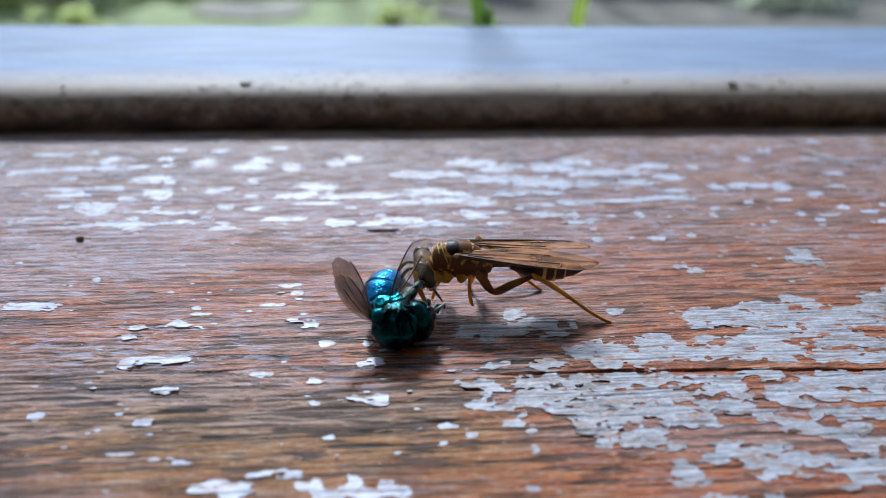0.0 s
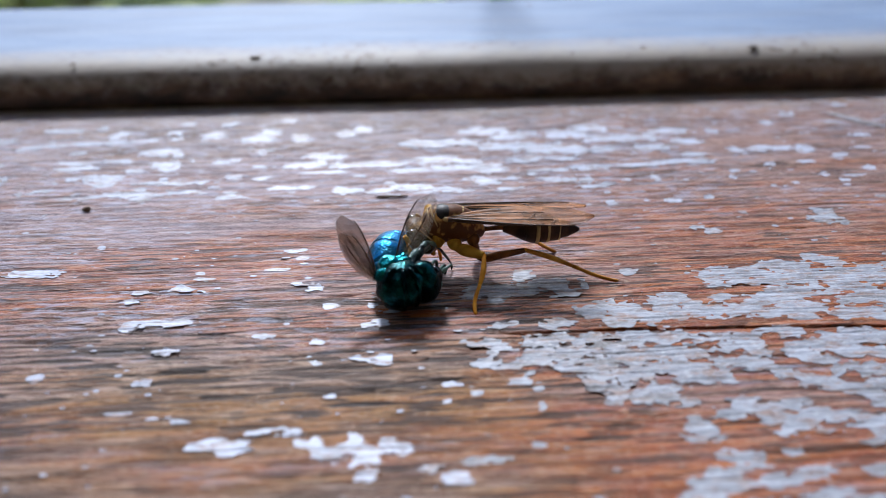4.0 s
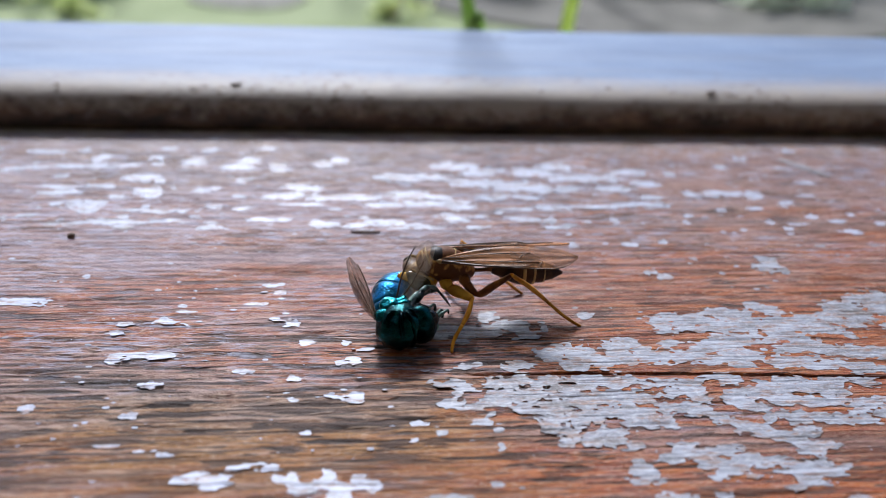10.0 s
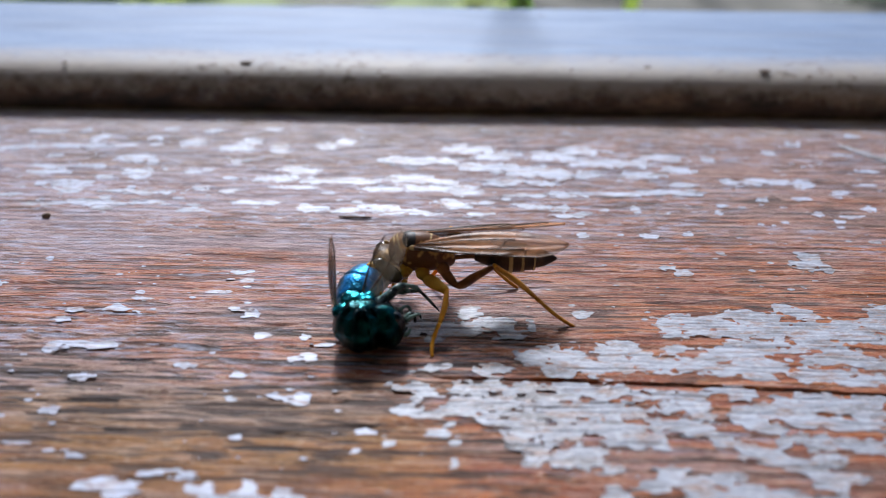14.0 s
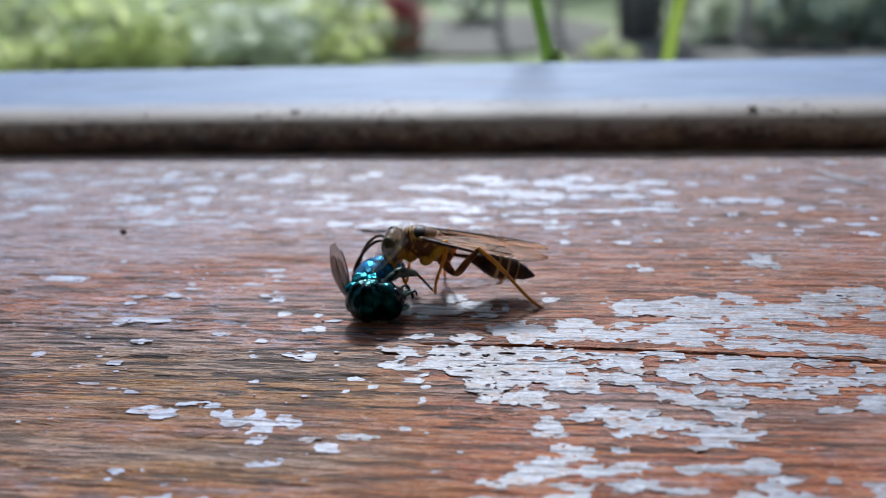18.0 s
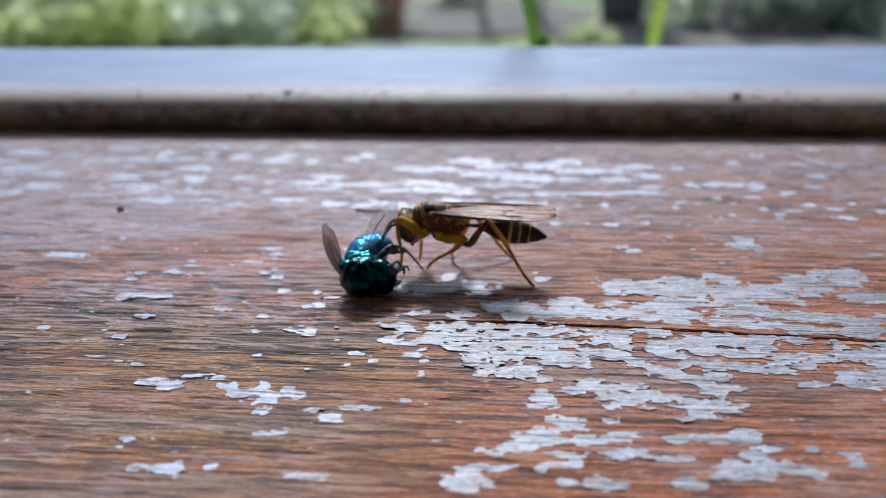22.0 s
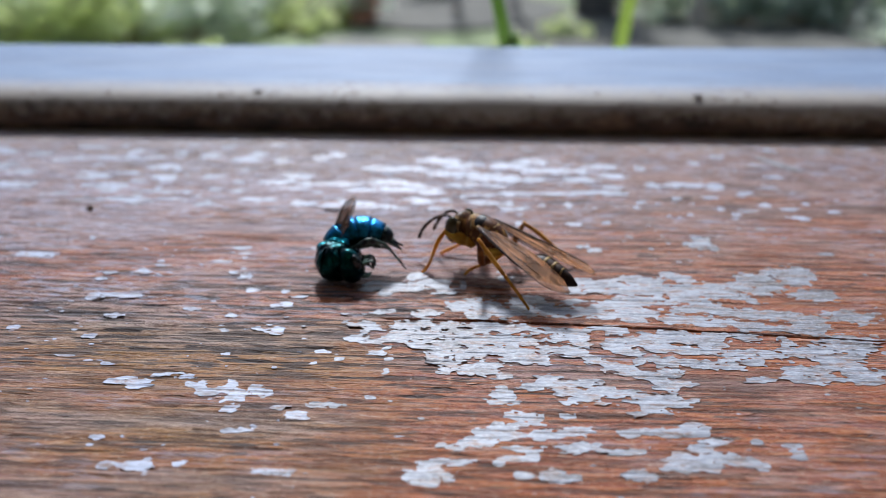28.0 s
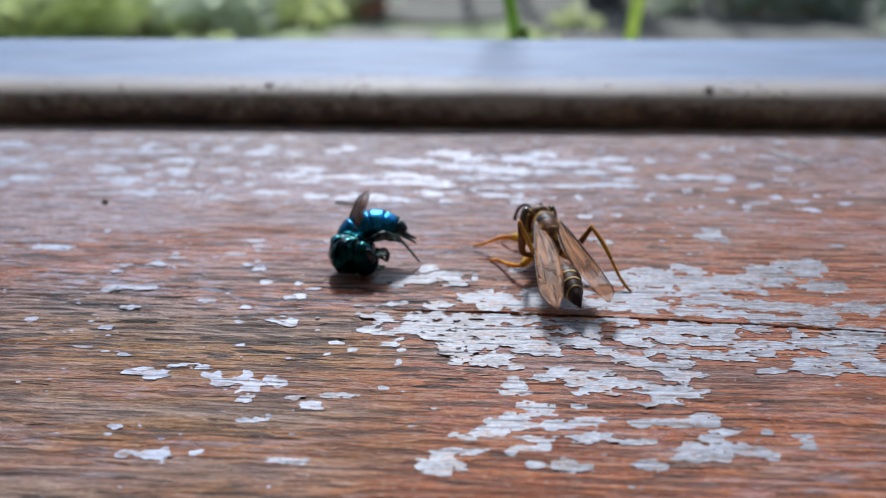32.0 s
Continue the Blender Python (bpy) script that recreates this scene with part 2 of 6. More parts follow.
def make_shell(name, dark, pale, scale, lo, hi, rough=0.4, hair=0.4):
    m = material(name, rough=rough, spec=0.22)
    a = noise_of(m, scale, 3, 0.5)
    c = blend(m, level(m, a, lo, hi), dark, pale)
    f = noise_of(m, (9000, 9000, 9000), 3, 0.7)
    c = blend(m, maths(m, "MULTIPLY", level(m, f, 0.55, 0.75), 0.15), c, pale)
    return finish(m, c, None, f, hair, 0.00005)


def make_wing(name, tint, clear, rough, root=None):
    """A see-through membrane; with root, leathery and denser towards the hinge."""
    m = material(name, tint, rough, spec=0.14)
    a = noise_of(m, (300, 1500, 300), 3, 0.6)
    # pale and dark streaks paint glints and shaded folds into the tint
    c = blend(m, level(m, a, 0.36, 0.64), tuple(v * 0.35 for v in tint), tuple(v * 1.8 for v in tint))
    finish(m, c, None, maths(m, "ADD", noise_of(m, (900, 900, 900), 2), noise_of(m, (250, 1600, 300), 2)), 0.6, 0.0001)
    alpha = m.node_tree.nodes["Principled BSDF"].inputs["Alpha"]
    if root is None:
        alpha.default_value = clear
        return m
    sep = node(m, "ShaderNodeSeparateXYZ")
    link(m, coords(m, (1, 1, 1)), sep.inputs[0])
    near = level(m, maths(m, "ADD", sep.outputs[0], maths(m, "MULTIPLY", a, 0.003)), 0.0105, 0.0045)
    link(m, maths(m, "ADD", maths(m, "MULTIPLY", near, root - clear), clear), alpha)
    return m


def make_plain(name, lo, hi, scale, rough=0.7, strength=0.4, distance=0.002):
    m = material(name, rough=rough)
    a = noise_of(m, (scale,) * 3, 5, 0.65)
    return finish(m, ramp(m, a, [(0.3, lo), (0.7, hi)]), None, a, strength, distance)


WOOD = make_wood()
FLAKE = make_paint("flaking_paint", (0.345, 0.36, 0.415), (0.255, 0.262, 0.295), (0.15, 0.138, 0.136))
# whiter copy for left and far scales, with the sky's sheen painted in
FLAKE_WHITE_SHEEN = make_paint("white_sheen_flaking_paint", (0.48, 0.51, 0.63), (0.37, 0.395, 0.49), (0.22, 0.212, 0.225))
LEDGE = make_ledge()
BEE_GREEN = make_metal("dark_teal_metal_shell", (0.001, 0.007, 0.009), (0.006, 0.062, 0.062), 0.22)
# brighter copy of the thorax's metal: sky glints painted onto its upper lobes
BEE_TEAL_GLINT = make_metal("sky_glint_teal_metal_shell", (0.004, 0.05, 0.06), (0.025, 0.3, 0.33), 0.25)
def make_sky_topped():
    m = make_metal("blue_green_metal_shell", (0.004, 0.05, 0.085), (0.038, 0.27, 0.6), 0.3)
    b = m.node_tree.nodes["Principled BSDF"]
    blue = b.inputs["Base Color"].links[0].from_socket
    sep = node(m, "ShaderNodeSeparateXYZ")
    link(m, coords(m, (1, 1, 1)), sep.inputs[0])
    # the sky's blue reflection is painted on by height, over dark green
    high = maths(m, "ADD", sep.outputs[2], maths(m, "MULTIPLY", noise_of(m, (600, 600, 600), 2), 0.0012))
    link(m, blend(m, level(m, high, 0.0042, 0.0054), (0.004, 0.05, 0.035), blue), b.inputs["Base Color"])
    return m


BEE_BLUE = make_sky_topped()
BEE_DARK = make_shell("black_green_limb", (0.008, 0.013, 0.015), (0.14, 0.22, 0.19), (900, 900, 900), 0.44, 0.64, 0.3)
BEE_EYE = material("black_eye", (0.01, 0.012, 0.015), 0.15)
BEE_WING = make_wing("smoky_wing", (0.36, 0.21, 0.14), 0.43, 0.3)
BEE_WING_PALE = make_wing("pale_wing", (0.66, 0.6, 0.52), 0.2, 0.3)
SHELL = make_shell("brown_shell", (0.1, 0.035, 0.009), (0.52, 0.27, 0.07), (1200, 1200, 900), 0.53, 0.63)
SHELL_DARK = make_shell("black_brown_shell", (0.012, 0.009, 0.008), (0.09, 0.06, 0.03), (1100, 1100, 1100), 0.6, 0.8, 0.42)
BELLY = make_shell("dark_abdomen", (0.016, 0.008, 0.005), (0.08, 0.036, 0.014), (600, 600, 600), 0.45, 0.7, 0.45)
YELLOW = make_shell("yellow_shell", (0.5, 0.24, 0.02), (0.8, 0.48, 0.06), (700, 700, 700), 0.35, 0.65, 0.4)
PALE_BAND = make_shell("pale_yellow_band", (0.24, 0.13, 0.04), (0.55, 0.4, 0.17), (900, 900, 900), 0.35, 0.6, 0.45)
ORANGE = make_shell("orange_limb", (0.65, 0.26, 0.015), (0.95, 0.48, 0.05), (600, 600, 600), 0.35, 0.65, 0.4)
RUST = make_shell("rusty_limb", (0.36, 0.13, 0.015), (0.66, 0.31, 0.04), (600, 600, 600), 0.35, 0.65, 0.4)
BROWN_LIMB = make_shell("brown_limb", (0.09, 0.03, 0.009), (0.36, 0.14, 0.03), (500, 500, 500), 0.45, 0.7, 0.38)
WASP_EYE = material("olive_eye", (0.05, 0.04, 0.016), 0.22)
HEAD = make_shell("yellow_brown_head", (0.08, 0.036, 0.012), (0.5, 0.31, 0.11), (800, 800, 700), 0.47, 0.6)
WASP_WING = make_wing("amber_wing", (0.31, 0.142, 0.062), 0.48, 0.36, 0.84)
WASP_WING_CLEAR = make_wing("clear_wing", (0.26, 0.155, 0.09), 0.22, 0.36, 0.5)
VEIN = material("wing_vein", (0.06, 0.03, 0.015), 0.4)
ANTENNA = make_shell("dark_feeler", (0.03, 0.018, 0.012), (0.12, 0.06, 0.03), (1200, 1200, 1200), 0.45, 0.7)
BLADE = make_plain("grass_green", (0.26, 0.4, 0.09), (0.38, 0.54, 0.17), 150, 0.5, 0.3, 0.0002)
BLADE_PALE = make_plain("lime_green", (0.46, 0.58, 0.13), (0.6, 0.7, 0.24), 150, 0.5, 0.3, 0.0002)
def let_through(m, share):
    """Leaves that the light shines through."""
    b, out = m.node_tree.nodes["Principled BSDF"], m.node_tree.nodes["Material Output"]
    t, x = node(m, "ShaderNodeBsdfTranslucent"), node(m, "ShaderNodeMixShader")
    link(m, b.inputs["Base Color"].links[0].from_socket, t.inputs["Color"])
    x.inputs[0].default_value = share
    link(m, b.outputs[0], x.inputs[1])
    link(m, t.outputs[0], x.inputs[2])
    link(m, x.outputs[0], out.inputs[0])


let_through(ORANGE, 0.35)
let_through(YELLOW, 0.35)
let_through(BLADE, 0.5)
let_through(BLADE_PALE, 0.5)
LAWN = make_plain("lawn", (0.2, 0.25, 0.1), (0.33, 0.37, 0.19), 3.0, 0.9)
PATH_GREY = make_plain("pale_gravel", (0.2, 0.19, 0.15), (0.34, 0.32, 0.27), 6.0, 0.9)
EARTH = make_plain("tan_earth", (0.085, 0.08, 0.06), (0.2, 0.185, 0.15), 4.0, 0.9)
LEAF = make_plain("bush_leaf", (0.6, 0.66, 0.5), (0.78, 0.82, 0.67), 9.0, 0.55)
LEAF_LIME = make_plain("lime_leaf", (0.62, 0.7, 0.28), (0.8, 0.84, 0.44), 9.0, 0.55)
LEAF_DARK = make_plain("dark_leaf", (0.22, 0.28, 0.2), (0.38, 0.44, 0.34), 9.0, 0.55)
let_through(LEAF, 0.62)
let_through(LEAF_LIME, 0.62)
let_through(LEAF_DARK, 0.4)
BARK = make_plain("bark", (0.1, 0.07, 0.05), (0.25, 0.19, 0.14), 20.0, 0.9)
RED = make_plain("red_petal", (0.35, 0.05, 0.06), (0.55, 0.14, 0.16), 20.0, 0.6)
TERRACOTTA = make_plain("terracotta", (0.22, 0.1, 0.07), (0.36, 0.17, 0.11), 20.0, 0.8)
BLACK = make_plain("black_plastic", (0.05, 0.048, 0.05), (0.095, 0.09, 0.088), 12.0, 0.5)
POST = make_plain("grey_post", (0.3, 0.26, 0.24), (0.44, 0.4, 0.37), 12.0, 0.85)
FENCE = make_plain("grey_boards", (0.14, 0.14, 0.135), (0.26, 0.26, 0.25), 5.0, 0.85)
PLASTER = make_plain("room_plaster", (0.7, 0.68, 0.65), (0.78, 0.76, 0.73), 3.0, 0.85)
FLOOR = make_plain("room_floor", (0.34, 0.26, 0.19), (0.46, 0.37, 0.28), 4.0, 0.5)
GRIT = make_plain("dark_grit", (0.06, 0.04, 0.028), (0.2, 0.13, 0.085), 900, 0.8, 0.3, 0.0001)


# ============ mesh helpers ============
MM = 0.001


def to_mesh(name, bm, mat, smooth=True):
    me = bpy.data.meshes.new(name)
    bm.to_mesh(me)
    bm.free()
    me.materials.append(mat)
    if smooth:
        me.shade_smooth()
    return me


def part(name, bm, mat, parent, label="", smooth=True, unit=MM):
    """Links a bmesh (in units of unit metres) as one object under a thing or part."""
    if unit != 1:
        bmesh.ops.scale(bm, vec=(unit,) * 3, verts=bm.verts)
    ob = new(name, to_mesh(name, bm, mat, smooth))
    ob.parent = parent
    return tagged(ob, label=label)


def thing(name, label, category, group="", at=None, kind=""):
    ob = tagged(new(name), label, category, group, kind)
    ob.empty_display_size = 0.01
    if at is not None:
        ob.matrix_basis = at
    return ob


def structure(name, bm, mat, label, smooth=False, category=""):
    return tagged(new(name, to_mesh(name, bm, mat, smooth)), label=label, category=category, kind="structure")


def box(bm, lo, hi, bevel=0.0):
    r = bmesh.ops.create_cube(bm, size=1)
    c, s = (Vector(lo) + Vector(hi)) / 2, Vector(hi) - Vector(lo)
    for v in r["verts"]:
        v.co = Vector((v.co.x * s.x, v.co.y * s.y, v.co.z * s.z)) + c
    if bevel:
        edges = list({e for v in r["verts"] for e in v.link_edges})
        bmesh.ops.bevel(bm, geom=edges, offset=bevel, segments=2, profile=0.6, affect="EDGES")
    return bm


def loft(rings, segs=20):
    """A closed body along x: rings of (x, y, z, half width, half height), with rounded ends."""
    bm = bmesh.new()
    rows = [[bm.verts.new((x, y + w * math.cos(a), z + h * math.sin(a))) for a in np.linspace(0, 2 * math.pi, segs, endpoint=False)]
            for x, y, z, w, h in rings]
    for a, b in zip(rows, rows[1:]):
        for k in range(segs):
            bm.faces.new((a[k], a[(k + 1) % segs], b[(k + 1) % segs], b[k]))
    for row, (x, y, z, w, h) in ((rows[0], rings[0]), (rows[-1], rings[-1])):
        bm.faces.new(row)
    bmesh.ops.recalc_face_normals(bm, faces=bm.faces)
    return bm


def ball(c, r, u=24, v=14, m=None):
    bm = bmesh.new()
    bmesh.ops.create_uvsphere(bm, u_segments=u, v_segments=v, radius=1)
    for p in bm.verts:
        p.co = Vector((p.co.x * r[0], p.co.y * r[1], p.co.z * r[2]))
        if m is not None:
            p.co = m @ p.co
        p.co += Vector(c)
    return bm


def rough_up(bm, size, amount):
    for v in bm.verts:
        v.co += Vector(noise.noise_vector(v.co / size)) * amount
    return bm


def tube(points, radii, segs=10, bm=None):
    """A round limb through the points."""
    bm = bm or bmesh.new()
    pts = [Vector(p) for p in points]
    rows = []
    for i, p in enumerate(pts):
        d = (pts[min(i + 1, len(pts) - 1)] - pts[max(i - 1, 0)]).normalized()
        side = d.cross(Vector((0, 0, 1)) if abs(d.z) < 0.9 else Vector((1, 0, 0))).normalized()
        up = side.cross(d)
        r = float(radii[i])
        rows.append([bm.verts.new(p + r * (side * math.cos(a) + up * math.sin(a))) for a in np.linspace(0, 2 * math.pi, segs, endpoint=False).tolist()])
    for a, b in zip(rows, rows[1:]):
        for k in range(segs):
            bm.faces.new((a[k], a[(k + 1) % segs], b[(k + 1) % segs], b[k]))
    bm.faces.new(rows[0][::-1])
    bm.faces.new(rows[-1])
    bmesh.ops.recalc_face_normals(bm, faces=bm.faces)
    return bm


def curve_points(ctrl, n):
    """n points on a smooth curve through the controls."""
    c = [Vector(p) for p in ctrl]
    out = []
    for k in range(n):
        s = k / (n - 1) * (len(c) - 1)
        i = min(int(s), len(c) - 2)
        f = s - i
        p0, p1, p2, p3 = c[max(i - 1, 0)], c[i], c[i + 1], c[min(i + 2, len(c) - 1)]
        out.append(0.5 * ((2 * p1) + (p2 - p0) * f + (2 * p0 - 5 * p1 + 4 * p2 - p3) * f * f + (3 * p1 - p0 - 3 * p2 + p3) * f ** 3))
    return out


def wing_plate(length, front, back, wave=0.08, n=26, k=9, thick=0.03):
    """A thin corrugated plate along +x; front(s) and back(s) give its two edges in y."""
    bm = bmesh.new()
    layers = []
    for z0 in (thick / 2, -thick / 2):
        grid = []
        for i in range(n):
            s = i / (n - 1)
            f, b = front(s), back(s)
            grid.append([bm.verts.new((length * s, b + (f - b) * j / (k - 1),
                                       z0 + wave * math.sin(j * 2.2 + 3 * s) + 0.25 * wave * noise.noise((i * 0.5, j * 0.9, length)))) for j in range(k)])
        layers.append(grid)
    top, low = layers
    for i in range(n - 1):
        for j in range(k - 1):
            bm.faces.new((top[i][j], top[i + 1][j], top[i + 1][j + 1], top[i][j + 1]))
            bm.faces.new((low[i][j], low[i][j + 1], low[i + 1][j + 1], low[i + 1][j]))
    ring = [(i, 0) for i in range(n)] + [(n - 1, j) for j in range(1, k)] + [(i, k - 1) for i in range(n - 2, -1, -1)] + [(0, j) for j in range(k - 2, 0, -1)]
    for (a, b), (c, d) in zip(ring, ring[1:] + ring[:1]):
        bm.faces.new((top[a][b], low[a][b], low[c][d], top[c][d]))
    bmesh.ops.recalc_face_normals(bm, faces=bm.faces)
    return bm


# ============ the sill ============
TURN = 1.3
SILL_AT = pose(0, 0, 0, 0, 0, TURN)
rng = random.Random(7)
FISSURES = [(rng.uniform(-55, 80), rng.uniform(24, 78), rng.uniform(0.8, 4.5), rng.uniform(0.04, 0.14), rng.uniform(-0.012, 0.012)) for _ in range(500)]
# the open grain is densest along the middle of the board, away from the painted end
FISSURES += [(rng.uniform(-40, 22), rng.gauss(53, 7), rng.uniform(0.8, 3.6), rng.uniform(0.05, 0.13), rng.uniform(-0.012, 0.012)) for _ in range(900)]


def main_crack(u):
    return 52.1 - 0.022 * (u - 17) - 0.0008 * (u - 17) ** 2 + 0.12 * noise.noise((u * 0.3, 4.0, 0))


def wood_height(u, v):
    """Relief of the board's top, in mm."""
    g = noise.noise((u * 0.1, v * 1.6, 0.3))
    f = noise.noise((u * 0.2, v * 3.6, 7.7))
    h = -0.1 * max(0.0, -g - 0.02) - 0.12 * max(0.0, -f - 0.08) + 0.05 * noise.noise((u * 0.03, v * 0.12, 2.0))
    if u > 9:
        d = abs(v - main_crack(u))
        if d < 0.5:
            h -= 0.9 * math.exp(-(d / 0.1) ** 2) * min(1.0, (u - 9) / 5)
    return h


def build_sill():
    us = np.concatenate([np.arange(-1240, -80, 40), np.arange(-80, 110, 1.1), np.arange(110, 1241, 40)])
    vs = np.concatenate([np.arange(-35, 14, 1.4), np.arange(14, 107.4, 0.13), [107.5]])
    deep = np.zeros((len(us), len(vs)))
    for i, u in enumerate(us):
        if -80 <= u <= 110:
            for j, v in enumerate(vs):
                deep[i, j] = wood_height(u, v)
    for u0, v0, length, depth, slope in FISSURES:
        ii = np.where(np.abs(us - u0) < length)[0]
        for i in ii:
            fall = 1 - ((us[i] - u0) / length) ** 2
            line = v0 + slope * (us[i] - u0) * 3 + 0.15 * math.sin(us[i] * 0.35 + u0)
            jj = np.where(np.abs(vs - line) < 0.4)[0]
            deep[i, jj] -= depth * fall * np.exp(-((vs[jj] - line) / 0.12) ** 2)
    nu, nv = deep.shape
    top = [(us[i] * MM, vs[j] * MM, deep[i, j] * MM) for i in range(nu) for j in range(nv)]
    faces = [(i * nv + j, (i + 1) * nv + j, (i + 1) * nv + j + 1, i * nv + j + 1) for i in range(nu - 1) for j in range(nv - 1)]
    n = len(top)
    u0, u1, v0, v1, z = us[0] * MM, us[-1] * MM, vs[0] * MM, vs[-1] * MM, -0.026
    top += [(u0, v0, z), (u1, v0, z), (u1, v1, z), (u0, v1, z)]
    front = [i * nv for i in range(nu)]
    rear = [i * nv + nv - 1 for i in range(nu)]
    faces += [tuple(front[::-1] + [n, n + 1]), tuple(rear + [n + 2, n + 3]), tuple(list(range(nv)) + [n + 3, n]),
              tuple(list(range((nu - 1) * nv, nu * nv))[::-1] + [n + 1, n + 2]), (n + 3, n + 2, n + 1, n)]
    me = bpy.data.meshes.new("sill_board")
    me.from_pydata(top, [], faces)
    me.materials.append(WOOD)
    me.shade_smooth()
    ob = new("sill_board", me)
    ob.matrix_basis = SILL_AT
    return tagged(ob, "weathered red-brown wooden window sill with flaking grey paint", "window sill", kind="structure")


SILL = build_sill()


# ============ the window frame's lower rail ============
def build_ledge():
    bm = bmesh.new()
    outline = [(107.9, -8.0), (107.7, 0.2), (107.15, 1.3), (107.0, 2.2), (107.15, 3.1), (107.6, 4.0), (108.3, 4.7), (109.4, 5.3), (110.8, 5.65), (112.6, 5.8), (116, 5.8), (126, 5.6), (136, 5.7),
               (142.5, 5.6), (144.2, 5.3), (145.0, 4.6), (145.2, 2.0), (145.2, -40.0), (112.0, -40.0)]
    us = np.concatenate([np.arange(-1240, -90, 20), np.arange(-90, 130, 1.5), np.arange(130, 1241, 20)])
    rows = []
    for u in us:
        row = []
        for v, z in outline:
            w = 0.35 * noise.noise((u * 0.05, v * 0.3, z * 0.3)) + 0.16 * noise.noise((u * 0.35, v * 0.3, z * 0.5)) if z > -1 and v < 112 else 0.0
            row.append(bm.verts.new((u, v + w * 0.6, z + (0.4 * w if z > 3 else 0.0))))
        rows.append(row)
    k = len(outline)
    for a, b in zip(rows, rows[1:]):
        for j in range(k):
            bm.faces.new((a[j], a[(j + 1) % k], b[(j + 1) % k], b[j]))
    bm.faces.new(rows[0])
    bm.faces.new(rows[-1])
    bmesh.ops.recalc_face_normals(bm, faces=bm.faces)
    bmesh.ops.scale(bm, vec=(MM,) * 3, verts=bm.verts)
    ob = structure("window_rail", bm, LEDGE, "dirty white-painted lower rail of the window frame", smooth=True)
    ob.matrix_basis = SILL_AT
    return ob


build_ledge()


# ============ wall, room, ground ============
def plain_box(name, lo, hi, mat, label):
    bm = bmesh.new()
    box(bm, lo, hi)
    return structure(name, bm, mat, label)


plain_box("wall_window_below", (-2.5, 0.0, -0.95), (2.6, 0.16, -0.0405), PLASTER, "plain plastered wall below the window")
plain_box("wall_window_left", (-2.5, 0.0, -0.04), (-1.22, 0.16, 2.4), PLASTER, "plain plastered wall beside the window")
plain_box("wall_window_right", (1.22, 0.0, -0.04), (2.6, 0.16, 2.4), PLASTER, "plain plastered wall beside the window")
plain_box("wall_window_above", (-1.219, 0.0, 1.9), (1.219, 0.16, 2.4), PLASTER, "plain plastered wall above the window")
plain_box("wall_left", (-2.65, -3.0, -0.95), (-2.501, 0.16, 2.4), PLASTER, "plain plastered room wall")
plain_box("wall_right", (2.601, -3.0, -0.95), (2.75, 0.16, 2.4), PLASTER, "plain plastered room wall")
plain_box("wall_back", (-2.65, -3.15, -0.95), (2.75, -3.001, 2.4), PLASTER, "plain plastered room wall")
plain_box("floor", (-2.65, -3.15, -1.05), (2.75, 0.16, -0.951), FLOOR, "pale wooden room floor")
plain_box("ceiling", (-2.65, -3.15, 2.401), (2.75, 0.16, 2.5), PLASTER, "plain plastered room ceiling")


def build_ground():
    bm = bmesh.new()
    bmesh.ops.create_grid(bm, x_segments=40, y_segments=40, size=1)
    for v in bm.verts:
        v.co = Vector((v.co.x * 400, 0.17 + (v.co.y + 1) * 300, -1.0))
    return structure("ground", bm, LAWN, "green lawn that runs to the horizon")


build_ground()


def patch_of(name, mat, label, c, r, z, seed):
    """An irregular flat bed on the lawn."""
    bm = bmesh.new()
    ring = []
    for a in np.linspace(0, 2 * math.pi, 40, endpoint=False):
        k = 1 + 0.18 * noise.noise((math.cos(a) * 1.5 + seed, math.sin(a) * 1.5, seed))
        ring.append(bm.verts.new((c[0] + r[0] * k * math.cos(a), c[1] + r[1] * k * math.sin(a), z)))
    f = bm.faces.new(ring)
    low = bmesh.ops.extrude_face_region(bm, geom=[f])
    for v in [g for g in low["geom"] if isinstance(g, bmesh.types.BMVert)]:
        v.co.z -= 0.03
    bmesh.ops.recalc_face_normals(bm, faces=bm.faces)
    return structure(name, bm, mat, label)


patch_of("gravel_path", PATH_GREY, "pale gravel path across the lawn", (-0.78, 4.75), (0.34, 0.22), -0.985, 3)
patch_of("earth_bed", EARTH, "bare tan earth beside the lawn", (1.7, 5.1), (1.7, 1.05), -0.98, 5)
patch_of("earth_yard", EARTH, "bare tan yard behind the lawn", (-0.6, 5.9), (1.0, 0.75), -0.975, 8)

FLAKES_A = [
    (61.2, 101.2, 0.83, 0.63), (-10.5, 100.9, 1.1, 0.79), (-23.1, 100.3, 0.86, 0.77), (-18, 100, 1.01, 0.77), (-33.6, 99.8, 0.84, 0.76), (-38.3, 99.3, 2.41, 0.75),
    (53.1, 98.5, 0.96, 0.8), (-24.2, 97.5, 1.04, 0.74), (-31.1, 97.2, 1.24, 1.28), (-1.1, 96.8, 1.44, 0.93), (-12.5, 96.7, 1.27, 1.29), (-19.1, 96.2, 1.39, 1.09),
    (-23.4, 95.5, 0.82, 0.54), (-3.2, 95.5, 1.42, 1.09), (49.2, 95.5, 0.93, 0.76), (-20, 95.3, 0.55, 0.54), (26.7, 95.3, 2.24, 1.3), (13.4, 95.2, 2.92, 1.28),
    (57.6, 95.2, 1.18, 0.57), (-27.1, 95.1, 1.15, 0.71), (-30.8, 94.8, 1.68, 0.88), (-33.7, 94.6, 1.67, 0.7), (-8.4, 94.6, 1.19, 1.6), (-13.6, 94.5, 2.08, 0.89),
]
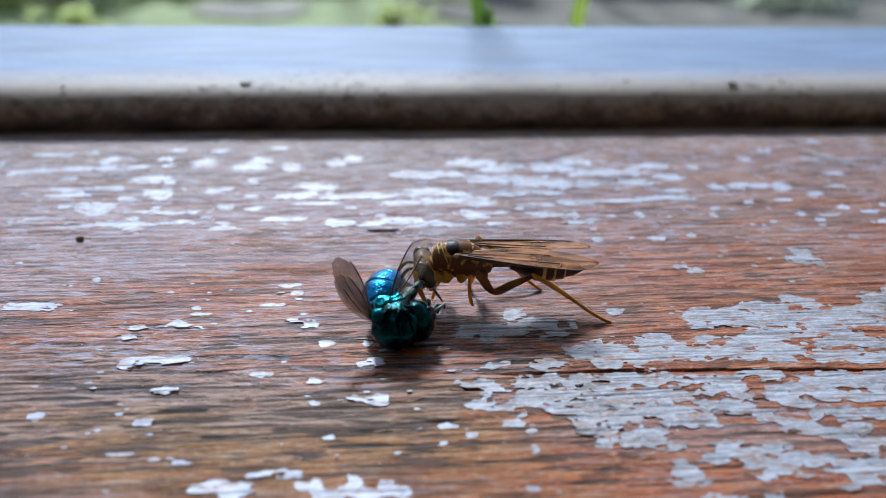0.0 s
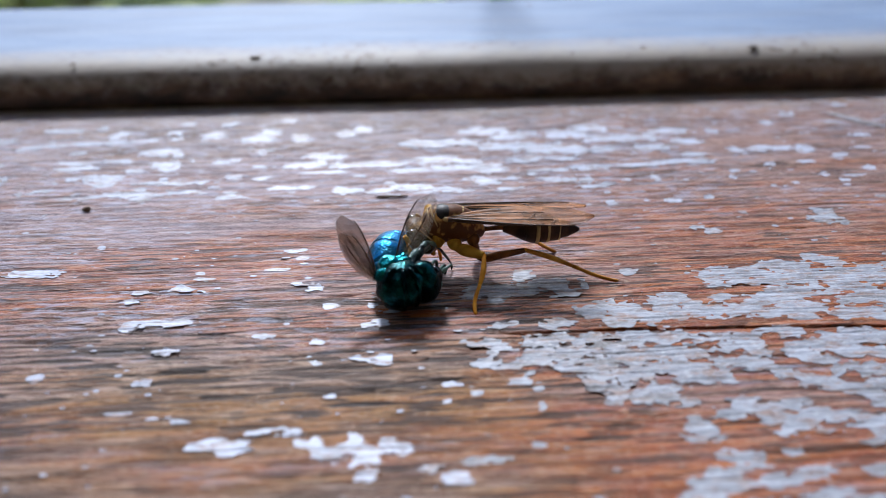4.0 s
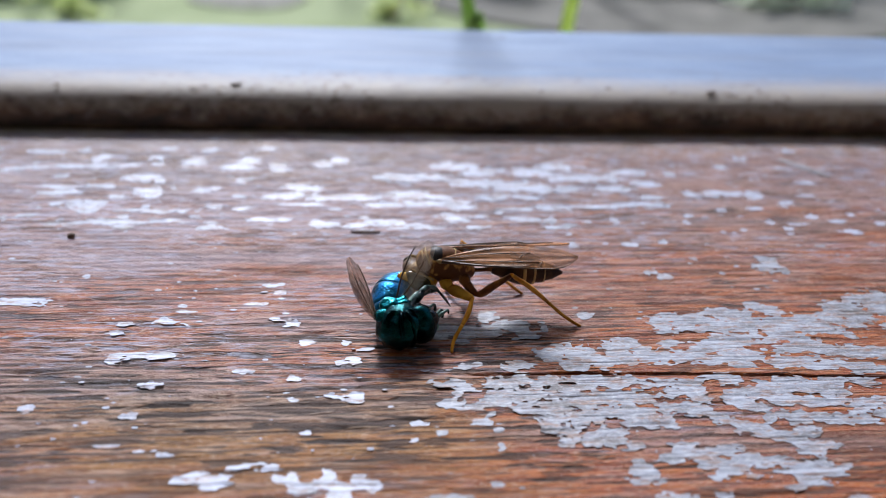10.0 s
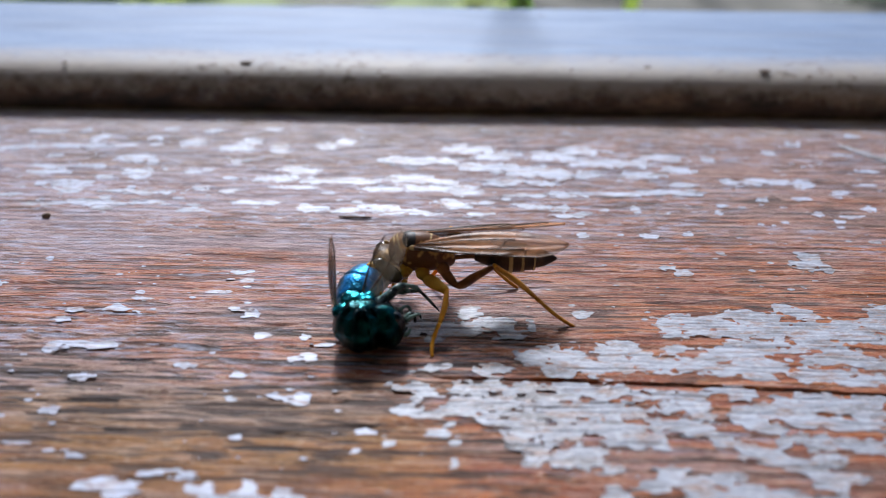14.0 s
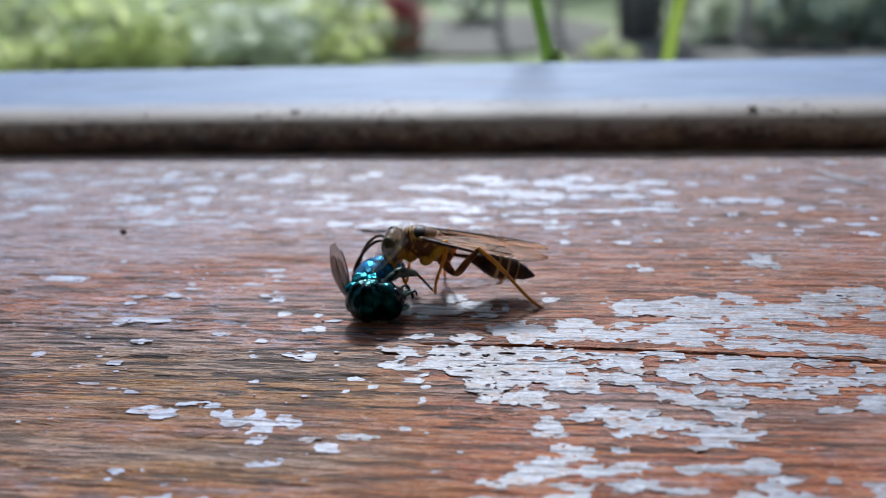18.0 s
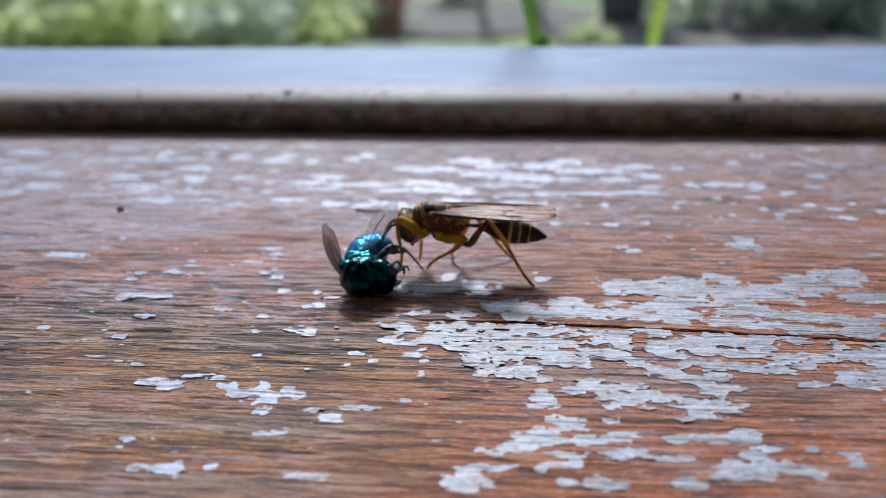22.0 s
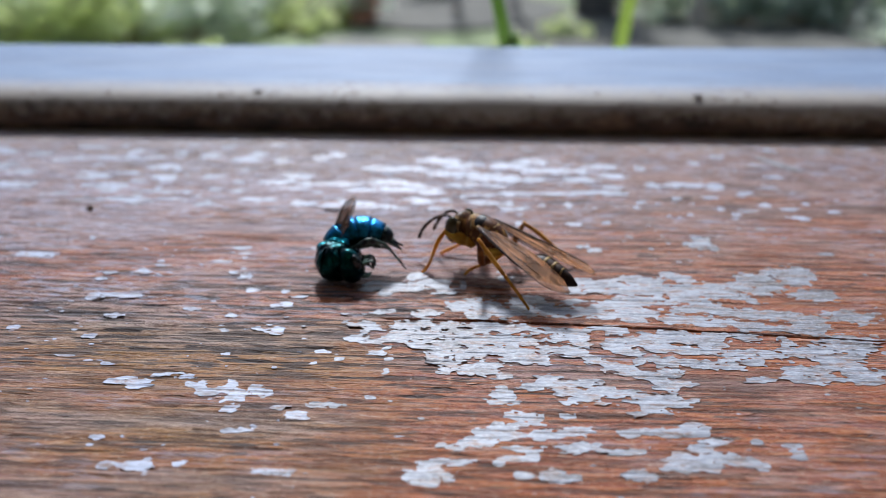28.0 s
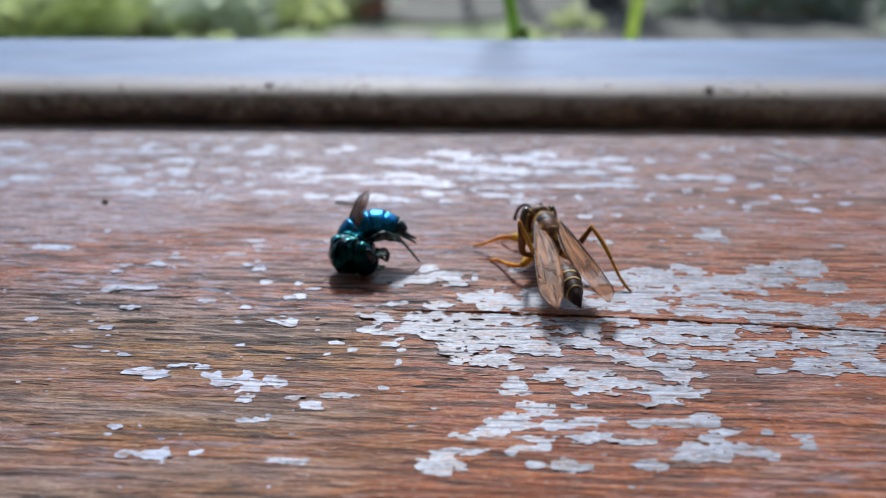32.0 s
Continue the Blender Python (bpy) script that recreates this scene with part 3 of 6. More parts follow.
FLAKES_B = [
    (-36.6, 94.3, 0.66, 0.52), (-39.2, 94.1, 1.84, 0.69), (36, 93.6, 2.25, 1.09), (16.8, 93.4, 2.53, 1.25), (23.4, 93.4, 2.56, 1.26), (-40.9, 93.2, 0.65, 0.85),
    (41.4, 93.1, 1.13, 0.54), (28.2, 91.7, 2.55, 1.22), (31.8, 91.7, 2.56, 1.23), (-33.8, 91.6, 0.78, 0.5), (10.3, 91.6, 2.11, 1.03), (6.1, 91.5, 2.45, 1.2),
    (-24.1, 91, 0.92, 0.83), (-12.4, 90.9, 1.01, 0.5), (58.5, 90.5, 1.14, 0.53), (-22.3, 90.2, 0.66, 0.65), (37.2, 90, 1.82, 1.03), (15, 89.9, 2.8, 1.17),
    (19.8, 89.1, 2.8, 1.49), (-29.1, 89, 1.8, 0.63), (-6.2, 89, 1.67, 0.81), (-33.5, 88.7, 1.78, 0.63), (-27.4, 88.7, 0.51, 0.63), (-15.4, 88.4, 0.52, 0.32),
]
FLAKES_C = [
    (23.2, 88.3, 2.1, 1.31), (26.7, 88.3, 1.76, 0.99), (32.4, 88.3, 2.49, 0.99), (-4.5, 88.2, 1.46, 0.96), (-20.2, 88.1, 0.39, 0.47), (-23, 87.8, 1.92, 0.78),
    (-16.8, 87.8, 1.17, 0.63), (-31.5, 87.3, 1.26, 0.46), (41.7, 87.2, 0.72, 0.82), (44.8, 87.1, 1.58, 0.82), (47, 87.1, 1.81, 0.66), (-33.6, 87, 1.25, 0.76),
    (50.1, 86.8, 1.3, 1.14), (56.7, 86.8, 1.1, 0.33), (7.3, 86.6, 2.68, 1.26), (-22.4, 86.4, 1.58, 0.76), (42.5, 86.4, 1.07, 0.48), (-7.3, 86.3, 2.6, 0.77),
    (-26.1, 86.1, 1.26, 0.6), (-12.4, 86.1, 0.64, 0.46), (10.6, 85.9, 2.01, 0.78), (17.3, 85.9, 2.04, 0.94), (36.6, 85.9, 1.4, 0.8), (21.4, 85.9, 1.71, 0.78),
]
FLAKES_D = [
    (-2, 85.8, 2.62, 0.77), (1.9, 85.8, 2.31, 0.77), (-35.3, 85.6, 0.37, 0.3), (53.2, 84.8, 0.86, 0.48), (8.5, 84.3, 2.3, 0.75), (12.4, 84.3, 1.99, 0.91),
    (-32, 84.1, 0.91, 0.43), (-4.5, 84, 2.56, 0.44), (34.7, 84, 3.44, 0.61), (4.5, 83.9, 2.6, 0.75), (35.9, 83.6, 2.06, 0.31), (52.3, 83.6, 0.57, 0.46),
    (31.1, 83.4, 2.04, 0.45), (-14.9, 83.3, 0.75, 0.43), (13.7, 83.3, 1.32, 0.74), (27.7, 83.3, 2.7, 0.45), (23.9, 83.1, 2.01, 0.75), (48.6, 83.1, 0.91, 0.46),
    (-22.2, 83, 0.43, 0.72), (-28.6, 82.9, 1.39, 1.28), (-11.4, 82.8, 1.13, 0.58), (20.2, 82.8, 1.99, 0.44), (-1.2, 82.7, 0.64, 0.29), (44.2, 82.7, 0.62, 0.45),
]
FLAKES_E = [
    (-23.6, 82.3, 1.1, 0.42), (-20.8, 82.1, 1.53, 0.56), (-18, 81.9, 0.37, 0.28), (17.4, 81.8, 0.52, 0.44), (59.6, 81.3, 0.35, 0.45), (-34.3, 81.2, 1.3, 0.55),
    (11.5, 81, 0.96, 0.71), (-16.3, 80.9, 0.61, 0.28), (15.4, 80.9, 0.97, 0.43), (39.5, 80.9, 0.67, 0.44), (54.5, 80.9, 0.69, 0.74), (-36.5, 80.8, 0.35, 0.54),
    (2, 80.7, 0.63, 0.42), (-24.1, 80.6, 0.6, 0.55), (30.4, 80.6, 0.26, 0.29), (-5.8, 80.3, 0.49, 0.28), (20.4, 80.2, 2.27, 0.57), (-8.5, 80, 2.33, 0.55),
    (12.7, 80, 1.59, 0.84), (23, 79.9, 0.97, 0.84), (-19.1, 79.8, 2.4, 0.54), (-24.7, 79.7, 3.55, 0.67), (57, 79.7, 1.03, 0.58), (-3, 79.6, 0.92, 0.41),
]
FLAKES_F = [
    (4.5, 79.6, 1.88, 0.41), (27.2, 79.6, 0.52, 0.42), (30.4, 79.6, 0.52, 0.56), (38.8, 79.5, 0.33, 0.57), (-14.5, 79.4, 0.72, 0.27), (48.7, 79.4, 0.68, 0.57),
    (-29.3, 79.2, 2.63, 0.53), (62.2, 79.1, 0.97, 0.43), (51.9, 79, 1.36, 0.43), (-2.3, 78.9, 1.35, 0.67), (0.8, 78.6, 1.23, 0.54), (5.7, 78.6, 2.48, 0.54),
    (-23.5, 78.4, 1.05, 0.39), (14.4, 78.3, 1.57, 0.54), (23.9, 78.3, 1.6, 0.55), (-14.3, 78.2, 1.19, 0.53), (8.8, 78.2, 1.87, 0.4), (50.4, 78, 0.54, 0.42),
    (44.9, 77.5, 0.53, 0.41), (58, 77, 0.67, 0.55), (57, 77, 0.81, 0.27), (24.5, 76.5, 0.31, 0.26), (34.5, 74.7, 0.5, 0.51), (28.1, 74.4, 0.25, 0.25),
]
FLAKES_G = [
    (24.4, 74.3, 0.49, 0.51), (30.9, 74.3, 0.94, 0.51), (52, 73.7, 0.65, 0.38), (36.6, 71, 0.31, 0.24), (44.5, 70.1, 1.07, 1.58), (40.7, 69.5, 0.3, 0.23),
    (43.4, 69.1, 1.06, 0.85), (45.3, 68.5, 0.7, 0.69), (31.2, 68.3, 0.72, 0.42), (38.6, 68.1, 0.3, 0.23), (56.9, 67.5, 1.02, 0.4), (32.5, 67.4, 0.71, 0.69),
    (-6.3, 66.4, 1.12, 0.42), (-5.8, 65, 0.74, 0.41), (-28.9, 63.8, 2.39, 0.68), (53, 63.4, 1.36, 1.11), (-7.7, 63.1, 0.96, 0.26), (-14.3, 62.9, 0.49, 0.26),
    (51.2, 62.9, 1.9, 1.1), (53.7, 62.4, 0.65, 0.73), (-13.7, 61.9, 0.84, 0.26), (39.3, 61.8, 1.21, 0.73), (48.1, 61.6, 2.15, 1.19), (51.8, 61.5, 1.6, 1.19),
]
FLAKES_H = [
    (35.7, 61.2, 1.1, 0.6), (40.5, 61, 1.19, 0.71), (-5.7, 60.6, 0.82, 0.25), (13.4, 60.6, 1.02, 0.85), (22.4, 60.6, 0.78, 0.48), (-15.2, 60.4, 0.89, 0.5),
    (36.1, 60.4, 2.17, 0.94), (30.6, 60.2, 1.37, 0.71), (-18.6, 60.1, 0.83, 0.25), (-4, 60, 0.75, 0.73), (32.8, 59.9, 1.9, 0.82), (48.6, 59.9, 1.85, 1.15),
    (46, 59.8, 1.59, 1.15), (43.3, 59.3, 1.59, 1.14), (9.9, 59.2, 0.84, 0.47), (29.2, 59, 1.08, 1.15), (15.5, 58.9, 1.66, 0.93), (40.6, 58.9, 2.12, 1.13),
    (18.3, 58.8, 0.33, 0.7), (37.4, 58.8, 2.13, 1.13), (-18.8, 58.7, 0.76, 0.36), (31.5, 58.7, 1.34, 0.91), (34.2, 58.6, 1.6, 1.02), (47.7, 58.5, 1.04, 0.67),
]
FLAKES_I = [
    (10.2, 58.4, 1, 0.7), (9, 58.3, 0.89, 0.7), (51.2, 58.3, 0.77, 0.55), (12.2, 58.2, 1.93, 1.04), (44, 58, 2.08, 0.88), (16.4, 57.8, 1.36, 0.68),
    (8.8, 57.4, 0.55, 0.45), (40.2, 57.3, 2.08, 0.87), (46.2, 57, 0.61, 0.54), (-2.7, 56.9, 0.56, 0.34), (10.7, 56.8, 0.76, 0.45), (-2.8, 56.7, 0.45, 0.34),
    (0.6, 56.6, 0.39, 0.45), (35.4, 56.5, 2.08, 1.08), (38.5, 56.4, 0.77, 0.54), (29.1, 56.2, 1.05, 0.86), (25, 56, 1.16, 0.86), (2.2, 55.8, 0.6, 0.33),
    (41.9, 55.8, 1.53, 0.95), (19.4, 55.5, 1.16, 0.86), (23.9, 55.4, 1.05, 1.07), (-15.8, 55.3, 2.47, 0.45), (32.7, 55.3, 1.8, 1.26), (40.2, 55.2, 2.28, 0.83),
]
FLAKES_J = [
    (-18.1, 55, 0.56, 0.67), (26.5, 55, 0.78, 0.84), (43.6, 54.8, 2.01, 0.92), (18.1, 54.6, 1.31, 0.95), (20.7, 54.5, 1.56, 1.26), (34.5, 54.4, 2.03, 1.23),
    (46, 54.4, 1.99, 1.01), (1.4, 54.3, 0.65, 0.64), (48.3, 54.3, 1.97, 0.91), (27.4, 54.2, 1.79, 1.03), (30, 54.1, 1.53, 1.03), (0.5, 54, 0.54, 0.42),
    (36.5, 54, 0.75, 0.51), (24.3, 53.9, 1.54, 1.03), (22.3, 53.8, 1.54, 1.23), (31.9, 53.7, 1.52, 0.81), (50.6, 53.7, 1.71, 0.89), (11.7, 53.4, 0.42, 0.41),
    (10.6, 53.2, 0.63, 0.41), (15.3, 53.2, 1.14, 0.72), (20, 53.1, 1.13, 0.81), (38.8, 53.1, 2.23, 0.79), (34.3, 53.1, 1.5, 0.6), (-7.6, 52.9, 0.75, 0.42),
]
FLAKES_K = [
    (14, 52.8, 0.62, 0.41), (43.1, 52.8, 1.47, 0.78), (41.1, 52.5, 1.71, 0.58), (51.5, 52.3, 0.72, 0.76), (45.3, 52.2, 1.69, 0.77), (47.6, 52.1, 1.2, 0.57),
    (-3.4, 52, 0.53, 0.3), (50, 52, 1.67, 0.76), (-14.6, 51.4, 0.91, 0.51), (14.7, 51.3, 1.27, 0.68), (31.6, 51.3, 1.47, 0.48), (9.3, 51.1, 0.92, 0.59),
    (8, 51, 0.61, 0.29), (17.2, 51, 1.51, 0.68), (21.2, 50.9, 1.99, 0.77), (12.9, 50.8, 1.11, 0.68), (23.2, 50.8, 1.24, 0.76), (32.5, 50.8, 0.97, 0.47),
    (25.2, 50.5, 0.98, 0.57), (26.6, 50.5, 0.98, 0.57), (43.8, 50.5, 1.19, 0.55), (10.4, 50.4, 0.51, 0.38), (37.2, 50.4, 1.2, 0.74), (41, 50.4, 1.19, 0.65),
]
FLAKES_L = [
    (28.6, 50.2, 1.22, 0.75), (18.3, 49.9, 1.98, 0.75), (44.6, 49.9, 0.56, 0.45), (39, 49.8, 1.66, 1.09), (-0, 49.6, 0.71, 0.38), (9.5, 49.6, 0.4, 0.38),
    (35.6, 49.6, 1.43, 1), (47.3, 49.6, 0.7, 0.81), (13.3, 49.5, 1.49, 0.56), (1.6, 49.3, 0.66, 0.66), (15.3, 49.3, 1.73, 0.65), (-3.2, 49.2, 0.41, 0.28),
    (27, 49.2, 1.21, 0.73), (28.9, 49.1, 0.96, 0.73), (33.7, 49.1, 1.66, 0.9), (40.2, 49, 1.64, 1.07), (-23.1, 48.9, 0.58, 0.39), (-17.2, 48.9, 0.47, 0.19),
    (22.2, 48.9, 1.94, 0.91), (12.4, 48.6, 1.23, 0.55), (24.1, 48.6, 1.44, 0.81), (8.9, 48.5, 0.79, 0.55), (31.7, 48.5, 0.71, 0.8), (19.3, 48.3, 1.94, 0.9),
]
FLAKES_M = [
    (4.2, 48.2, 0.45, 0.18), (29.1, 48.2, 0.71, 0.53), (11, 48.1, 0.88, 0.45), (48.1, 48.1, 1.37, 0.86), (35.8, 48, 1.17, 0.7), (38.1, 48, 1.16, 0.78),
    (-15.5, 47.8, 0.72, 0.37), (49.8, 47.8, 0.91, 1.28), (32.5, 47.7, 1.17, 0.61), (39.9, 47.7, 1.38, 0.52), (14.9, 47.6, 1.35, 0.71), (45.7, 47.6, 1.59, 0.77),
    (16.9, 47.5, 1.44, 0.8), (25.9, 47.5, 0.57, 0.44), (27.8, 47.4, 1.41, 0.52), (43.4, 47.4, 1.37, 0.68), (33.8, 47.3, 1.39, 0.52), (24, 47.2, 1.42, 0.52),
    (21.7, 47.1, 1.66, 0.7), (41.9, 46.9, 1.14, 0.59), (28.7, 46.8, 1.02, 0.51), (19.3, 46.5, 1.66, 0.69), (6.5, 46.3, 0.68, 0.35), (11, 46.3, 0.96, 0.43),
]
FLAKES_N = [
    (43.5, 46.2, 1.12, 0.58), (16.5, 46.1, 1.32, 0.68), (34.1, 46.1, 0.91, 0.5), (30, 46, 0.83, 0.42), (23.5, 45.9, 1.16, 0.84), (37.6, 45.9, 0.81, 0.66),
    (36, 45.8, 1.13, 0.82), (25.4, 45.6, 0.69, 0.83), (39.3, 45.6, 1.35, 0.65), (-2.1, 45.5, 0.39, 0.26), (41.1, 45.5, 1.12, 0.57), (12.3, 45.3, 0.38, 0.34),
    (16.1, 45.3, 0.56, 0.5), (31.2, 45.3, 0.54, 0.41), (8, 45.2, 0.38, 0.34), (47.1, 45.2, 1.54, 0.8), (17.5, 45, 1.16, 0.58), (48.7, 44.9, 0.87, 1.19),
    (32.1, 44.8, 1.35, 0.56), (21, 44.7, 1.01, 0.49), (-15.9, 44.6, 1.09, 0.17), (5.9, 44.5, 0.28, 0.17), (45.9, 44.4, 1.09, 0.47), (32.9, 44.2, 1.34, 0.55),
]
FLAKES_O = [
    (36.2, 44.2, 0.89, 0.95), (19.1, 44, 1.01, 0.72), (-13.5, 43.9, 0.49, 0.17), (35, 43.8, 0.88, 0.78), (17.3, 43.7, 0.55, 0.48), (20.7, 43.7, 1.14, 0.64),
    (34.1, 43.7, 0.88, 0.47), (43.6, 43.7, 0.95, 0.38), (47.6, 43.7, 1.07, 0.61), (12.3, 43.6, 0.32, 0.48), (42.5, 43.6, 0.43, 0.23), (-11.8, 43.5, 0.53, 0.25),
    (-3.9, 43.5, 0.29, 0.16), (22.1, 43.3, 0.9, 0.39), (26.1, 43.2, 0.89, 0.31), (36.3, 43.1, 0.78, 0.61), (37.8, 42.8, 0.87, 0.23), (25.6, 42.6, 0.66, 0.61),
    (29.1, 42.6, 0.88, 0.38), (35.3, 42.3, 0.86, 0.75), (27.8, 42.2, 1.75, 0.6), (-6.3, 42.1, 0.7, 0.24), (-4.4, 42, 0.84, 0.39), (24.7, 41.8, 0.96, 0.6),
]
FLAKES_P = [
    (22, 41.6, 0.44, 0.37), (30.3, 41.6, 1.08, 0.59), (-9.9, 41.2, 1.03, 0.46), (31.5, 41.2, 1.07, 0.58), (-8, 41.1, 1.02, 0.54), (27.2, 41.1, 0.86, 0.59),
    (-3.6, 41, 0.41, 0.38), (-0.2, 41, 0.41, 0.61), (-2.7, 40.8, 0.55, 0.61), (28.5, 40.8, 1.2, 0.87), (1.9, 40.7, 0.45, 0.45), (32.7, 40.7, 1.27, 0.65),
    (21.8, 40.6, 0.78, 0.87), (37.3, 40.6, 0.5, 0.36), (35.2, 40.5, 1.26, 0.85), (22.7, 40.4, 0.78, 0.87), (33.9, 40.4, 1.26, 0.85), (-8.2, 40.3, 0.55, 0.45),
    (-0.7, 40.2, 0.54, 0.52), (2.6, 40.2, 0.72, 0.67), (-1.8, 40, 0.9, 0.52), (27.5, 40, 0.85, 0.43), (36.3, 40, 0.63, 0.56), (11.6, 39.8, 0.44, 0.22),
]
FLAKES_Q = [
    (21.2, 39.8, 0.43, 0.43), (30, 39.8, 0.84, 0.28), (0.5, 39.6, 0.98, 0.8), (34.1, 39.2, 1.04, 0.48), (7.5, 38.8, 1.31, 0.28), (8.7, 38.7, 0.35, 0.28),
    (32.5, 38.6, 0.66, 0.41), (4.3, 38.1, 0.52, 0.28), (22.8, 38.1, 0.42, 0.34), (27.2, 38.1, 0.62, 0.4), (25.1, 38.1, 0.25, 0.34), (23.6, 38, 0.83, 0.61),
    (0.6, 37.9, 0.7, 0.49), (15.7, 37.4, 0.34, 0.2), (24.4, 37.4, 0.82, 0.53), (6.2, 37.3, 0.94, 0.61), (36.3, 37.2, 0.72, 0.52), (37.2, 36.9, 0.6, 0.38),
    (21.9, 36.6, 1.02, 0.65), (34.7, 36.6, 0.87, 0.44), (28, 36.4, 0.88, 0.45), (33.1, 36.4, 1.19, 0.44), (35.9, 36.4, 0.99, 0.31), (31.9, 36.3, 1, 0.38),
]
FLAKES_R = [
    (27, 36, 1.12, 0.38), (20.9, 35.9, 1.01, 0.51), (25.1, 35.9, 0.8, 0.38), (24.7, 35.8, 0.8, 0.38), (25.9, 35.8, 0.8, 0.31), (3.1, 35.7, 0.21, 0.26),
    (23.1, 35.7, 0.8, 0.38), (38, 35.6, 1.17, 0.37), (40.7, 35.6, 0.46, 0.37), (21.9, 35.5, 0.6, 0.38), (43.4, 35.5, 0.77, 0.3), (2.5, 35.4, 0.67, 0.26),
    (1.4, 35.2, 0.67, 0.32), (14.4, 35.2, 0.33, 0.19), (21.1, 35, 0.88, 0.62), (19.9, 34.9, 0.88, 0.62), (36.3, 34.7, 0.77, 0.48), (28, 34.6, 0.78, 0.48),
    (28.8, 34.6, 0.47, 0.3), (43.4, 34.4, 0.57, 0.53), (17.5, 34.3, 0.32, 0.24), (31.8, 34.3, 0.58, 0.3), (23.5, 34.2, 0.98, 0.3), (27.2, 34.2, 0.97, 0.48),
]
FLAKES_S = [
    (30.4, 34.1, 0.77, 0.3), (18.3, 34, 0.71, 0.3), (-8.4, 33.9, 0.5, 0.31), (37.1, 33.8, 1.51, 0.52), (35.3, 33.8, 0.95, 0.58), (38.6, 33.7, 1.13, 0.58),
    (24.2, 33.5, 0.58, 0.47), (39.7, 33.5, 0.82, 0.57), (40.6, 33.1, 0.45, 0.34), (22.8, 32.9, 0.96, 0.35), (34.3, 32.9, 0.94, 0.56), (36.1, 32.7, 1.49, 0.67),
    (21.9, 32.5, 0.38, 0.23), (18.8, 32.4, 0.69, 0.29), (16.9, 32.1, 0.96, 0.51), (31.6, 31.9, 0.74, 0.33), (25.2, 31.5, 0.82, 0.55), (31.8, 31.4, 0.92, 0.32),
    (-4, 31.3, 0.88, 0.46), (-1, 31.3, 0.52, 0.23), (23.7, 31.3, 0.82, 0.44), (26.7, 31.3, 0.74, 0.38), (17.3, 31.1, 1.14, 0.55), (-6.1, 30.9, 0.96, 0.4),
]
FLAKES_T = [
    (15.8, 30.9, 1.06, 0.55), (-4.4, 30.8, 0.79, 0.28), (5.8, 30.8, 1.94, 0.33), (16.6, 30.4, 1.5, 0.43),
]
RIGHT_END = [
    (50.6, 46.6, 2.1, 1.88), (52.2, 44.5, 2, 1.35), (53, 49.7, 2.8, 1.62), (53.2, 58.3, 2, 1.2), (54.8, 54.3, 2.4, 1.15),
]
LEFT_END = [
    (-49.2, 90.1, 3.4, 2.02), (-42, 83.8, 3.2, 1.41), (-45.3, 81, 1.7, 0.96), (-51.6, 97.2, 3.3, 1.26), (-43.4, 88.6, 1.8, 1.09), (-44.1, 96.1, 1.7, 1.23),
    (-52.9, 93.5, 1.7, 0.95), (-48.6, 85.6, 1.1, 0.84), (-29, 84.1, 2.3, 1), (-24.4, 91.4, 2.2, 1.13),
]


